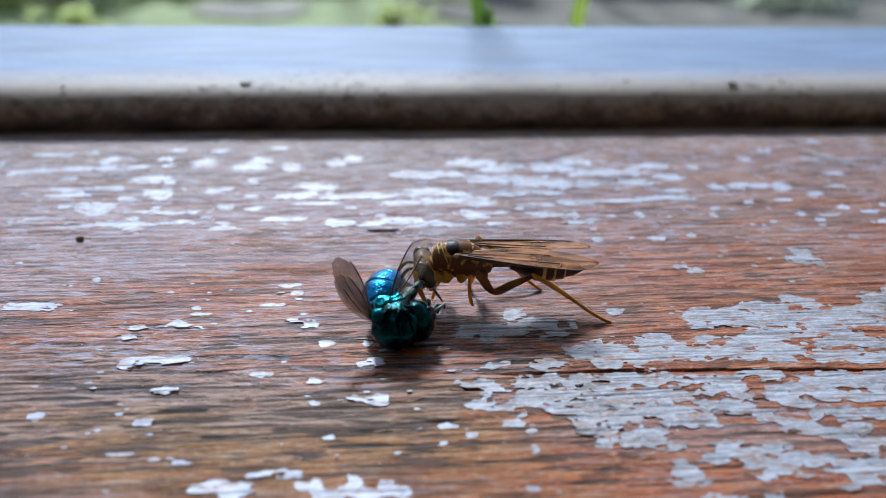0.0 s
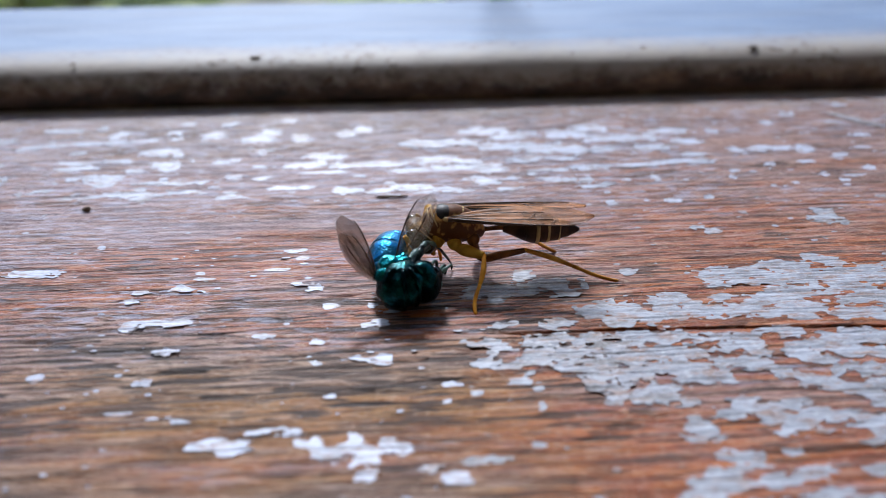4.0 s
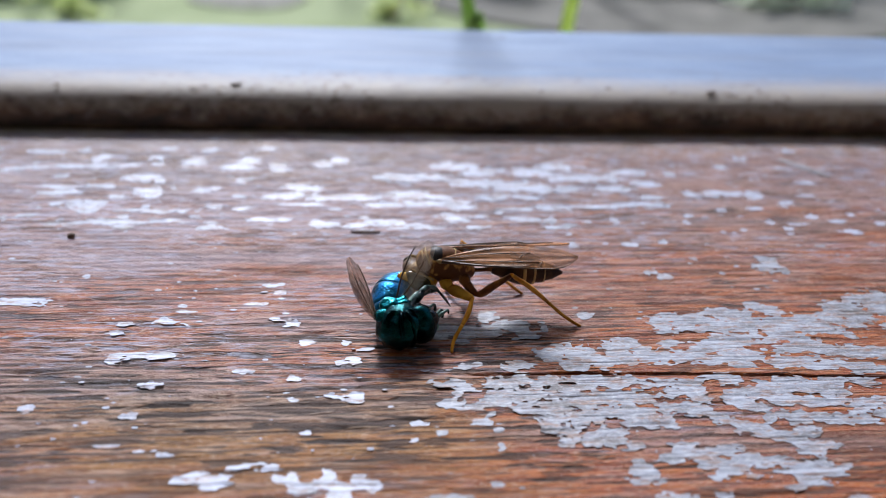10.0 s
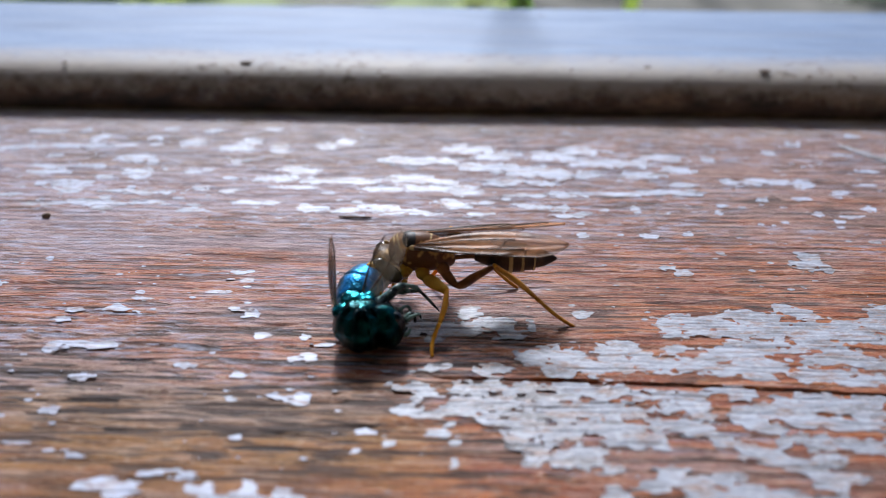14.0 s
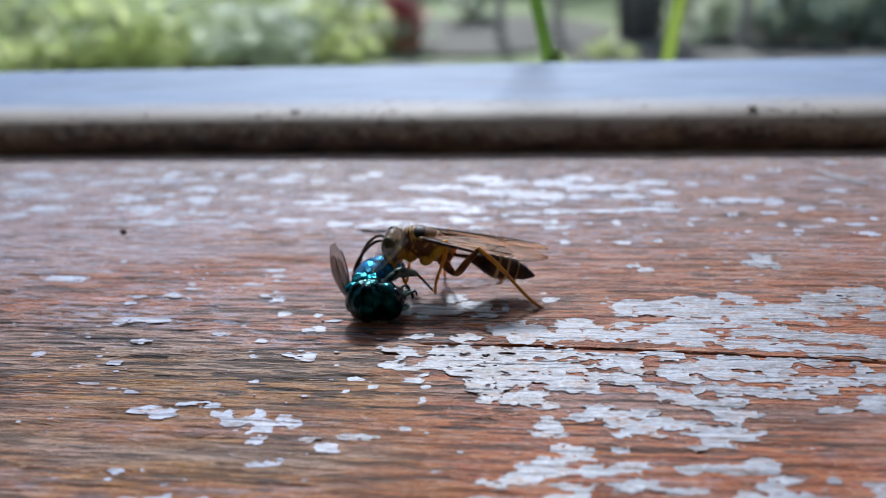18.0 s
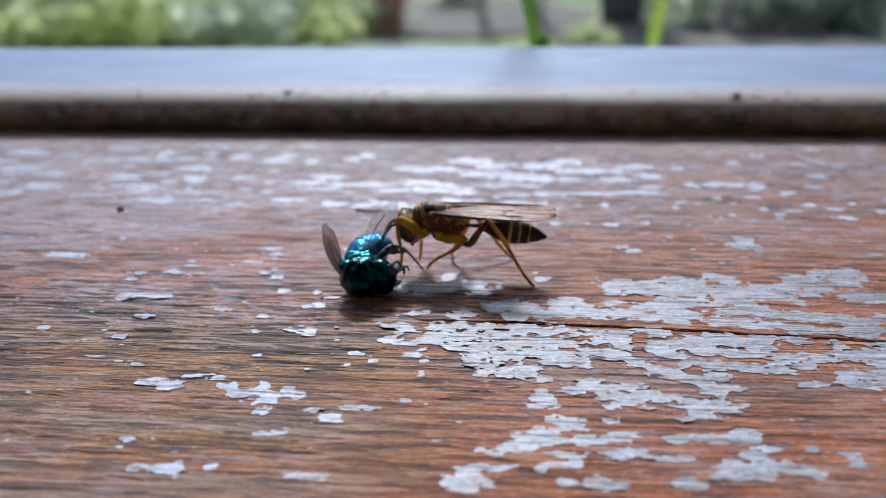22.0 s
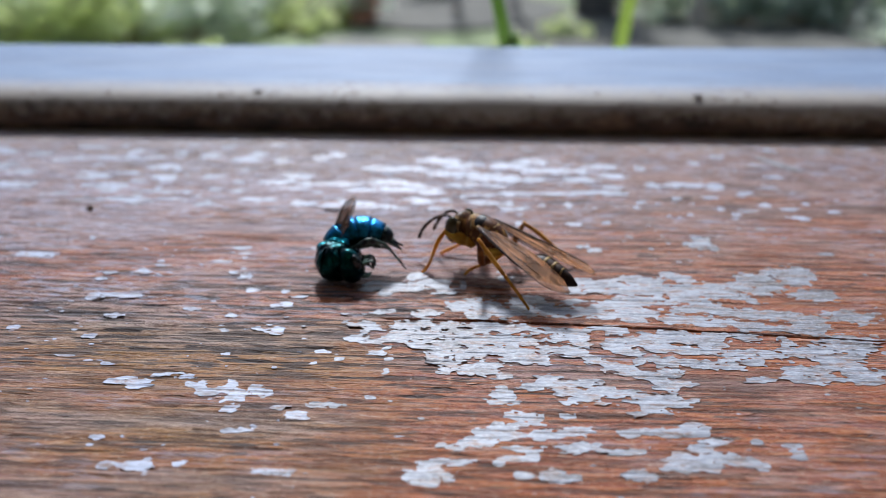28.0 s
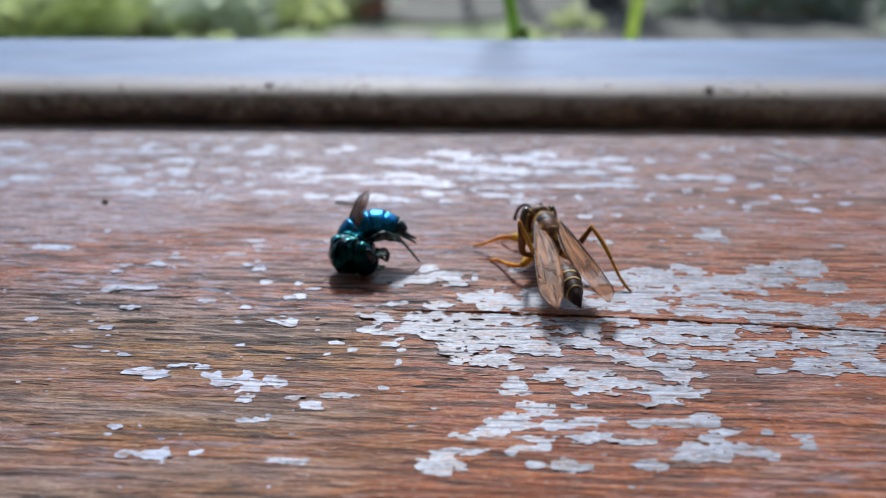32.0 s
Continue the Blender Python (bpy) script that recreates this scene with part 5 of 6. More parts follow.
    for s, key in ((-1, "L"), (1, "R")):
        for name, length, mat, w in (("forewing", 10.7, WASP_WING, 1.3), ("hindwing", 7.8, WASP_WING_CLEAR, 1.3)):
            fr = lambda t, s=s, w=w: s * w * (0.1 + 0.75 * math.sin(min(1, t * 1.05) * math.pi * 0.55)) * (1 if t < 0.82 else 1 - 0.9 * ((t - 0.82) / 0.18) ** 2)
            bk = lambda t, s=s, w=w: -s * w * (0.08 + 0.84 * max(0.0, math.sin(min(1, t) * math.pi * 0.93)) ** 0.8) * (1 if t < 0.9 else 1 - 0.6 * ((t - 0.9) / 0.1))
            ob = P(name, wing_plate(length, fr, bk, 0.07), mat, None, "folded amber see-through wing" if name == "forewing" else "clear brownish hind wing")
            wings[key + name[0]] = ob
            P("vein", tube([(length * t, fr(t) * 0.97, 0.05) for t in np.linspace(0.01, 0.9, 12)], [0.09 - 0.005 * k for k in range(12)], 6), VEIN, ob)
            P("vein", tube([(length * t, fr(t) * 0.35, 0.06) for t in np.linspace(0.01, 0.72, 10)], [0.035] * 10, 6), VEIN, ob)
            P("vein", tube([(length * t, bk(t) * 0.45, 0.05) for t in np.linspace(0.02, 0.66, 10)], [0.03] * 10, 6), VEIN, ob)
            P("vein", tube([(length * (0.55 + 0.06 * t), fr(0.6) * 0.35 + (bk(0.6) * 0.45 - fr(0.6) * 0.35) * t, 0.06) for t in np.linspace(0, 1, 5)], [0.026] * 5, 6), VEIN, ob)
            P("vein", tube([(length * (0.7 + 0.04 * t), fr(0.72) * 0.9 + (fr(0.72) * 0.3 - fr(0.72) * 0.9) * t, 0.06) for t in np.linspace(0, 1, 5)], [0.026] * 5, 6), VEIN, ob)
    # legs: thigh on the body; shin and foot hinge at the knee
    legs = {}
    for key, hip in HIPS.items():
        a, b = BONES.get(key, BONES[key[1]])
        hind = key[1] == "H"
        sag = -1.5 if hind else -0.3
        thigh_mat = BROWN_LIMB if hind else YELLOW
        pts = curve_points([(0, 0, 0), (a * 0.22, 0, sag), (a * 0.6, 0, sag * 0.55), (a, 0, 0)], 14)
        k = 0.95 if hind else 1.6 if key[1] == "F" else 1.35
        thigh = P("leg", tube(pts, [k * r for r in (0.34, 0.38, 0.4, 0.34, 0.26, 0.3, 0.34, 0.35, 0.34, 0.31, 0.28, 0.25, 0.22, 0.18)], 12), thigh_mat, None,
                  "brown hind leg" if hind else "yellow leg")
        P("knee", ball((a, 0, 0), (0.2, 0.17, 0.18), 12, 8), ORANGE, thigh)
        P("coxa", ball((0.12, 0, -0.1), (0.62 if not hind else 0.5, 0.42, 0.55), 16, 12), BROWN_LIMB if hind else YELLOW, thigh, "" if hind else "yellow hip joint")
        m = b * 0.5
        shin = P("shin", tube(curve_points([(0, 0, 0), (m * 0.5, 0, 0.12), (m, 0, 0)], 10), [0.16, 0.17, 0.18, 0.2, 0.21, 0.21, 0.2, 0.18, 0.16, 0.14], 10), RUST if hind else ORANGE, thigh, "rusty orange shin" if hind else "orange shin")
        foot = P("foot", tube(curve_points([(m, 0, 0), (m + b * 0.25, 0, -0.18), (b * 0.93, 0, -0.1), (b, 0, 0.05)], 14), [0.14, 0.16, 0.13, 0.15, 0.15, 0.13, 0.15, 0.13, 0.14, 0.12, 0.13, 0.12, 0.09, 0.05], 8), RUST if hind else ORANGE, thigh, "thin orange foot")
        legs[key] = (thigh, shin, foot)
    return wasp, head, abdomen, wings, legs


BEE, BEE_WINGS, BEE_ABDOMEN = build_bee()
WASP, WASP_HEAD, WASP_ABDOMEN, WASP_WINGS, WASP_LEGS = build_wasp()


# ============ the garden beyond the window ============
def blade_of(name, ctrl, widths, mat, label):
    """A grass blade: a folded leaf along a curve."""
    pts = curve_points(ctrl, 22)
    ws = np.interp(np.linspace(0, 1, 22), np.linspace(0, 1, len(widths)), widths).tolist()
    bm = bmesh.new()
    rows = []
    for p, w in zip(pts, ws):
        rows.append([bm.verts.new(p + Vector((dx * w, dy * w, 0))) for dx, dy in ((-0.5, 0.12), (-0.2, -0.06), (0, -0.16), (0.2, -0.06), (0.5, 0.12), (0.2, 0.06), (0, -0.02), (-0.2, 0.06))])
    for a, b in zip(rows, rows[1:]):
        for k in range(8):
            bm.faces.new((a[k], a[(k + 1) % 8], b[(k + 1) % 8], b[k]))
    bm.faces.new(rows[0])
    bm.faces.new(rows[-1])
    bmesh.ops.recalc_face_normals(bm, faces=bm.faces)
    bmesh.ops.scale(bm, vec=(MM,) * 3, verts=bm.verts)
    return tagged(new(name, to_mesh(name, bm, mat)), label, "grass", "grass blades outside the window")


blade_of("grass_blade", [(62, 178, -1000), (40, 176, -420), (24.5, 174, -40), (20.0, 172, 0), (16.2, 171, 18), (10, 170, 60), (0, 168, 120)], [5, 4.5, 3.4, 3.0, 2.7, 2.2, 0.5], BLADE,
         "long green grass blade rising outside the window")
blade_of("grass_blade", [(20, 232, -1000), (34, 230, -420), (49.5, 226, -60), (52.5, 224, -12), (55.5, 222, 12), (62, 220, 48), (74, 218, 90)], [6, 5.5, 4.4, 4.0, 3.4, 2.6, 0.5], BLADE_PALE,
         "long lime-green grass blade rising outside the window")


def leaf_mesh(name, count, spread, size, mat, seed, squash=1.0):
    """A crown of separate pointed leaves round a few centres."""
    r = random.Random(seed)
    verts, faces = [], []
    hubs = [Vector((r.gauss(0, 0.45) * spread[0], r.gauss(0, 0.45) * spread[1], r.uniform(0.12, 1.0) * spread[2])) for _ in range(14)]
    for _ in range(count):
        c = r.choice(hubs) + Vector((r.gauss(0, 0.2) * spread[0], r.gauss(0, 0.2) * spread[1], r.gauss(0, 0.13) * spread[2]))
        c.z = max(c.z, 0.02)
        a = Euler((r.uniform(-0.9, 0.9), r.uniform(-0.9, 0.9), r.uniform(0, 6.28))).to_matrix()
        s = size * r.uniform(0.6, 1.4)
        n = len(verts)
        for x, y, z in ((-1, 0, 0), (-0.3, 0.38, 0.05), (0.4, 0.3, 0.03), (1, 0, -0.08), (0.4, -0.3, 0.03), (-0.3, -0.38, 0.05)):
            verts.append(c + a @ Vector((x * s, y * s * squash, z * s)))
        faces += [(n, n + 1, n + 5), (n + 1, n + 2, n + 4, n + 5), (n + 2, n + 3, n + 4)]
    me = bpy.data.meshes.new(name)
    me.from_pydata([tuple(v) for v in verts], [], faces)
    me.materials.append(mat)
    return me, hubs


def build_bush(at, spread, count, size, mat, seed, label, group="garden bushes"):
    bush = thing("bush", label, "bush", group, pose(*at))
    me, hubs = leaf_mesh("crown", count, spread, size, mat, seed)
    crown = new("crown", me)
    crown.parent = bush
    for h in hubs[:7]:
        part("stem", tube(curve_points([(h.x * 0.08, h.y * 0.08, -0.02), (h.x * 0.4, h.y * 0.4, h.z * 0.5), tuple(h)], 6), [0.022, 0.019, 0.016, 0.012, 0.009, 0.004], 6), BARK, bush, unit=1)
    return bush


G = -1.0
for k, (x, y, sx, sy, sz, n, s, mat, label) in enumerate((
        (-4.7, 6.3, 0.8, 0.5, 0.9, 1300, 0.06, LEAF, "dense dark green garden bush"),
        (-3.75, 5.9, 0.6, 0.4, 0.65, 1200, 0.05, LEAF, "dense green garden bush"),
        (-3.0, 6.3, 0.7, 0.5, 0.9, 1300, 0.06, LEAF, "dense dark green garden bush"),
        (-3.3, 5.2, 0.5, 0.2, 0.3, 700, 0.045, LEAF, "low green garden plant"),
        (-1.9, 5.3, 0.35, 0.2, 0.3, 600, 0.045, LEAF, "low green garden plant"),
        (-2.35, 5.6, 0.3, 0.25, 0.42, 700, 0.045, LEAF_LIME, "low lime-green garden plant"),
        (-1.85, 6.2, 0.5, 0.4, 0.75, 1200, 0.05, LEAF, "rounded green garden bush"),
        (-1.5, 5.75, 0.24, 0.2, 0.34, 500, 0.04, LEAF_LIME, "low lime-green garden plant"),
        (-0.62, 6.5, 0.16, 0.16, 0.3, 300, 0.045, LEAF, "small green garden plant"),
        (0.03, 4.4, 0.1, 0.08, 0.1, 300, 0.03, LEAF_LIME, "low lime-green garden plant"),
        (-1.6, 4.3, 0.1, 0.08, 0.1, 300, 0.03, LEAF_LIME, "low lime-green garden plant"),
        (0.34, 5.1, 0.13, 0.1, 0.08, 300, 0.035, LEAF_LIME, "low lime-green garden plant"),
        (-2.17, 5.0, 0.1, 0.1, 0.12, 400, 0.035, LEAF_LIME, "low lime-green garden plant"),
        (-1.35, 5.12, 0.16, 0.12, 0.16, 500, 0.035, LEAF_LIME, "low lime-green garden plant"),
        (-1.12, 5.45, 0.2, 0.12, 0.22, 500, 0.04, LEAF_LIME, "loose lime-green garden plant"),
        (-3.2, 5.45, 0.3, 0.15, 0.3, 900, 0.045, LEAF_DARK, "low dark green garden plant"),
        (-1.75, 5.35, 0.24, 0.12, 0.24, 700, 0.04, LEAF_DARK, "low dark green garden plant"),
        (-2.5, 5.9, 0.3, 0.2, 0.3, 700, 0.045, LEAF_DARK, "low dark green garden plant"),
        (1.42, 5.4, 0.24, 0.12, 0.3, 900, 0.04, LEAF_DARK, "low dark green garden plant"),
        (1.95, 5.35, 0.28, 0.12, 0.3, 900, 0.045, LEAF_DARK, "low dark green garden plant"),
        (2.5, 5.2, 0.28, 0.12, 0.3, 900, 0.045, LEAF_DARK, "low dark green garden plant"),
        (0.98, 5.6, 0.2, 0.12, 0.3, 500, 0.045, LEAF, "low green garden plant"),
        (-2.3, 4.8, 0.3, 0.16, 0.2, 500, 0.04, LEAF_LIME, "low lime-green garden plant"),
        (-2.9, 5.1, 0.3, 0.25, 0.3, 600, 0.045, LEAF, "low green garden plant"),
        (-1.95, 4.9, 0.45, 0.25, 0.35, 900, 0.05, LEAF, "low green garden plant"),
        (-2.6, 5.0, 0.6, 0.25, 0.4, 1100, 0.05, LEAF_LIME, "loose light green garden plant"),
        (-3.9, 5.3, 0.6, 0.3, 0.45, 1100, 0.05, LEAF_LIME, "loose light green garden plant"),
        (-3.3, 4.7, 0.6, 0.2, 0.22, 900, 0.04, LEAF_LIME, "low light green garden plant"),
        (-2.0, 5.5, 0.5, 0.2, 0.5, 900, 0.045, LEAF_LIME, "loose light green garden plant"),
        (0.9, 6.3, 0.3, 0.2, 0.3, 500, 0.05, LEAF, "low green garden plant"),
        (1.75, 5.9, 0.5, 0.25, 0.4, 700, 0.05, LEAF_DARK, "low dark green garden plant"),
        (1.2, 6.9, 0.4, 0.4, 0.65, 700, 0.05, LEAF, "small green garden bush"),
        (2.0, 6.6, 0.6, 0.4, 0.8, 1000, 0.06, LEAF, "dark green garden bush"),
        (2.9, 6.2, 0.6, 0.4, 0.7, 1000, 0.06, LEAF, "dark green garden bush"),
        (2.35, 5.0, 0.3, 0.16, 0.16, 400, 0.05, LEAF, "low dark green garden plant"),
        (0.5, 8.2, 0.9, 0.5, 1.1, 900, 0.06, LEAF, "dense dark green garden bush"),
        (-5.7, 6.8, 0.9, 0.6, 1.0, 1000, 0.06, LEAF, "dense dark green garden bush"))):
    build_bush((x, y, G), (sx * 1.25, sy * 1.5, sz), int(n * 0.4), s * 1.2, mat, 100 + k, label)


def build_pot():
    pot = thing("flower_pot", "terracotta pot with red flowering plant in the garden", "flower pot", at=pose(-0.93, 5.35, G))
    bm = bmesh.new()
    rings = [(0.0, 0.07), (0.01, 0.08), (0.08, 0.095), (0.085, 0.105), (0.11, 0.105), (0.11, 0.09), (0.09, 0.085)]
    rows = [[bm.verts.new((r * math.cos(a), r * math.sin(a), z)) for a in np.linspace(0, 2 * math.pi, 28, endpoint=False).tolist()] for z, r in rings]
    for a, b in zip(rows, rows[1:]):
        for k in range(28):
            bm.faces.new((a[k], a[(k + 1) % 28], b[(k + 1) % 28], b[k]))
    bm.faces.new(rows[0][::-1])
    bm.faces.new(rows[-1])
    part("pot", bm, TERRACOTTA, pot, "terracotta pot", unit=1)
    me, hubs = leaf_mesh("bloom", 420, (0.12, 0.12, 0.26), 0.03, RED, 61)
    ob = tagged(new("bloom", me), "red flowers")
    ob.parent, ob.location = pot, (0, 0, 0.12)
    me, hubs = leaf_mesh("foliage", 200, (0.14, 0.14, 0.12), 0.035, LEAF, 62)
    ob = tagged(new("foliage", me), "green leaves")
    ob.parent, ob.location = pot, (0, 0, 0.1)


build_pot()


def build_bin():
    """A squat black tub lying half on its side, with ribs."""
    tub = thing("black_tub", "black ribbed plastic tub standing on the gravel", "tub", at=pose(0.6, 5.75, G, 0, 0, 20))
    bm = bmesh.new()
    rings = [(0.0, 0.26), (0.03, 0.29), (0.2, 0.31), (0.22, 0.325), (0.25, 0.325), (0.27, 0.315), (0.5, 0.335), (0.52, 0.35), (0.56, 0.35), (0.58, 0.33), (0.8, 0.345), (0.82, 0.37), (0.86, 0.37), (0.86, 0.33), (0.1, 0.27)]
    rows = [[bm.verts.new((r * 0.5 * math.cos(a), r * 0.5 * math.sin(a), z)) for a in np.linspace(0, 2 * math.pi, 32, endpoint=False).tolist()] for z, r in rings]
    for a, b in zip(rows, rows[1:]):
        for k in range(32):
            bm.faces.new((a[k], a[(k + 1) % 32], b[(k + 1) % 32], b[k]))
    bm.faces.new(rows[0][::-1])
    bm.faces.new(rows[-1])
    part("body", bm, BLACK, tub, unit=1)
    for s in (-1, 1):
        pts = [(s * 0.18, 0.1 * math.cos(a), 0.72 - 0.09 * math.sin(a)) for a in np.linspace(0, math.pi, 9).tolist()]
        part("handle", tube(pts, [0.014] * 9, 8), BLACK, tub, unit=1)


build_bin()


def build_post(at, w, h, label):
    post = thing("garden_post", label, "post", "garden posts", pose(*at))
    bm = bmesh.new()
    box(bm, (-w / 2, -w / 2, -0.05), (w / 2, w / 2, h), 0.008)
    part("shaft", bm, POST, post, unit=1, smooth=False)
    bm = bmesh.new()
    box(bm, (-w / 2 - 0.012, -w / 2 - 0.012, h), (w / 2 + 0.012, w / 2 + 0.012, h + 0.03), 0.008)
    part("cap", bm, POST, post, unit=1, smooth=False)


build_post((-0.34, 5.7, G), 0.06, 1.3, "weathered grey wooden garden post")
build_post((1.22, 5.45, G), 0.07, 1.3, "weathered grey wooden garden post")
build_post((2.45, 6.0, G), 0.1, 1.3, "weathered grey wooden garden post")
build_post((0.05, 5.75, G), 0.06, 1.3, "weathered grey wooden garden post")
build_post((-0.72, 7.6, G), 0.1, 1.4, "weathered grey wooden garden post")


def build_fence():
    fence = thing("board_fence", "weathered grey board fence behind the garden", "fence", at=pose(0, 9.2, G))
    bm = bmesh.new()
    box(bm, (-0.07, -0.012, 0), (0.07, 0.012, 1.55), 0.006)
    me = to_mesh("board", bm, FENCE, False)
    r = random.Random(9)
    for k in range(64):
        ob = new("board", me)
        ob.parent = fence
        ob.matrix_basis = pose(-5.2 + k * 0.155, r.uniform(-0.006, 0.006), r.uniform(-0.03, 0.0), 0, r.uniform(-0.6, 0.6), 0)
    for z in (0.35, 1.2):
        bm = bmesh.new()
        box(bm, (-5.4, 0.015, z - 0.045), (4.8, 0.06, z + 0.045), 0.006)
        part("rail", bm, FENCE, fence, unit=1, smooth=False)


build_fence()


# ============ what moves ============
# The bee: seconds, place on the sill (mm), turn.
BEE_ROWS = [
    (0, 3.3, 56.1, 42), (3, 3.3, 56.2, 42), (5.5, 3.6, 55.7, 40), (6, 3.7, 55.6, 40), (7, 4.1, 55.8, 40), (7.5, 5.3, 55.9, 37), (9, 5.4, 55.9, 36),
    (11, 5.5, 55.9, 36), (13, 5.3, 55.4, 28), (15.5, 5.3, 54.6, 25), (17.5, 5.8, 55.3, 25), (19, 5.8, 56.0, 30), (21, 5.3, 55.7, 32), (23, 5.5, 56.1, 30),
    (23.5, 5.5, 56.3, 28), (24, 5.1, 58.4, 3), (24.5, 5.0, 58.6, 0), (26, 4.7, 58.6, 0), (32, 4.9, 58.4, 0),
]
# The wasp: seconds, middle of the thorax (mm), turn, tail down (degrees), head down.
WASP_ROWS = [
    (0, 7.3, 62.5, 4.8, 0, 4, 32), (1, 7.1, 62.5, 4.7, 0, 4, 46), (2, 6.6, 62.5, 4.5, 0, 2, 48), (3.5, 6.1, 62.5, 4.4, 0, 3, 48), (5.5, 5.6, 62.5, 4.7, 0, 1, 60),
    (6, 5.5, 62.5, 4.5, 0, -1, 62), (7, 5.9, 62.5, 4.6, 0, 1, 60), (7.5, 7.6, 62.5, 5, 0, 3, 60), (8, 8.1, 62.5, 4.8, 0, 2, 62), (9, 7.4, 62.5, 4.7, 0, 1, 64),
    (10, 7.9, 62.5, 4.7, 0, 3, 64), (11, 7.7, 62.5, 4.6, 0, 2, 64), (12, 7.9, 62.5, 5, 0, 2, 62), (13, 7.8, 62.5, 4.8, 0, 0, 64), (15.5, 8, 62.5, 4.9, 0, 4, 30),
    (16, 8, 62.5, 5, 0, 12, 28), (17, 8.6, 62.5, 5, 0, 15, 24), (18, 9.1, 62.5, 5.2, 0, 13, 22), (18.5, 9.4, 62.5, 5.7, 0, 13, 40), (19, 9.2, 62.5, 5.6, 0, 7, 36),
    (19.5, 10.5, 62.5, 5.2, 0, -1, 36), (20, 10.6, 62.5, 5.7, 0, 2, 34), (20.5, 10.4, 62.5, 5.2, 0, 0, 36), (21, 10.2, 62.5, 5.1, 0, -2, 36), (22, 10.6, 62.5, 5.8, 0, 4, 32),
    (22.5, 10.2, 62.5, 5.8, 0, 5, 32), (23, 10.3, 62.5, 5.4, 0, -1, 34), (23.5, 10.6, 62.5, 5.3, 0, 3, 36), (24, 13.7, 62.8, 4.7, -1, 3, 22), (24.5, 14.2, 63.2, 4.3, -6, 8, 12),
    (25, 18.3, 63.3, 4.4, -37, 12, 6), (25.5, 19.1, 62.6, 4.4, -38, 11, 6), (26, 19.1, 62.6, 4.4, -38.5, 11, 6), (28.5, 19.3, 62.5, 4.4, -31, 11, 6), (29, 20.0, 62.3, 4.4, -23, 10, 6), (29.5, 19.8, 61.8, 4.4, -12, 9, 6),
    (30, 20.3, 63.3, 4.3, -27, 10, 4), (30.5, 20.7, 62.1, 4.3, -26, 10, 4), (31, 21.6, 63.8, 4.3, -53, 9, 4), (31.5, 22.5, 62.8, 4.3, -68, 9, 4), (32, 24.2, 61.4, 4.3, -75, 11, 4),
]
# Where each foot stands: seconds and place (mm).
FEET = {
    "LF": [(0, 5.0, 58.4, 0.3), (3, 4.6, 58.2, 0.3), (6, 4.2, 58.2, 0.3), (9, 5.4, 58.2, 0.3), (13, 5.8, 58.2, 0.3), (16, 6.4, 58.6, 0.3), (19, 8.0, 60.6, 1.7), (20, 9.8, 61.2, 1.3), (21, 10.2, 61.5, 0.2), (22, 7.0, 60.6, 1.2),
           (23, 9.6, 61.2, 0), (24, 11.6, 60.2, 0.3), (24.5, 11.4, 60.4, 0), (25, 12.6, 61.4, 0), (26, 12.8, 61.6, 0), (28.5, 12.2, 61.8, 0), (29, 11.8, 61.6, 0), (29.5, 13.6, 58.8, 0), (30.5, 13.7, 64.0, 0), (31.5, 14.6, 64.1, 0), (32, 15.4, 66.4, 0)],
    "RF": [(0, 5.0, 62.6, 0.6), (13, 5.4, 62.6, 0.8), (19, 7.2, 63.0, 0.6), (23, 9.0, 63.8, 0.3), (24.5, 11.5, 65, 0), (25, 14.0, 66, 0), (30, 14.0, 66, 0), (32, 19.0, 68.2, 0)],
    "LM": [(0, 8.0, 60.6, 2.2), (0.5, 8.0, 60.2, 1.6), (1, 8.4, 58, 0.6), (2, 7.6, 55.2, 0), (6, 7.6, 55.0, 0), (11, 8.6, 55.4, 0), (12, 8.0, 56, 1.2), (13, 9.4, 54.0, 0), (15.5, 9.2, 58.5, 0.8), (17.5, 9.8, 60.4, 0.6), (19, 10.7, 61.7, 0.2), (20, 10.4, 61.4, 0.9), (21, 11.8, 57.0, 0), (22, 9.6, 61.4, 0.6), (23, 11.3, 61.2, 0),
           (23.5, 11.4, 61.2, 0.2), (24, 13.4, 60, 0.8), (24.5, 15.0, 61, 0), (25, 16.4, 61.4, 0), (26, 16.6, 61.0, 0), (31, 17.6, 62, 0), (31.5, 18, 62.6, 0.4), (32, 18.3, 63.1, 0)],
    "RM": [(0, 8.6, 65.6, 0), (13, 8.4, 65.6, 0), (19, 10.8, 65.6, 0), (23.5, 12.2, 65.6, 0), (24.5, 17, 67, 0), (25, 21, 67.5, 0), (31, 21.5, 67.5, 0), (32, 27.0, 64, 0)],
    "LH": [(0, 20.4, 59.3, 0), (23.5, 20.4, 59.4, 0), (24, 21.5, 58.4, 0.8), (24.5, 21.8, 57.0, 0.5), (25, 21.9, 55.9, 0), (26, 23.3, 54.8, 0), (29, 23.6, 54.8, 0), (30, 23.5, 55.0, 0), (31, 24.0, 53.4, 0), (31.5, 24.2, 54.4, 0), (32, 25, 55.2, 0)],
    "RH": [(0, 15.2, 64.8, 0), (18, 16.4, 64.8, 0), (23.5, 19.0, 65.2, 0), (24.5, 23, 66, 0), (25, 28.4, 64.8, 0), (30, 29.6, 64.2, 0), (31, 30.4, 62.8, 0), (31.5, 30.9, 61.9, 0), (32, 32.4, 57.2, 0)],
}


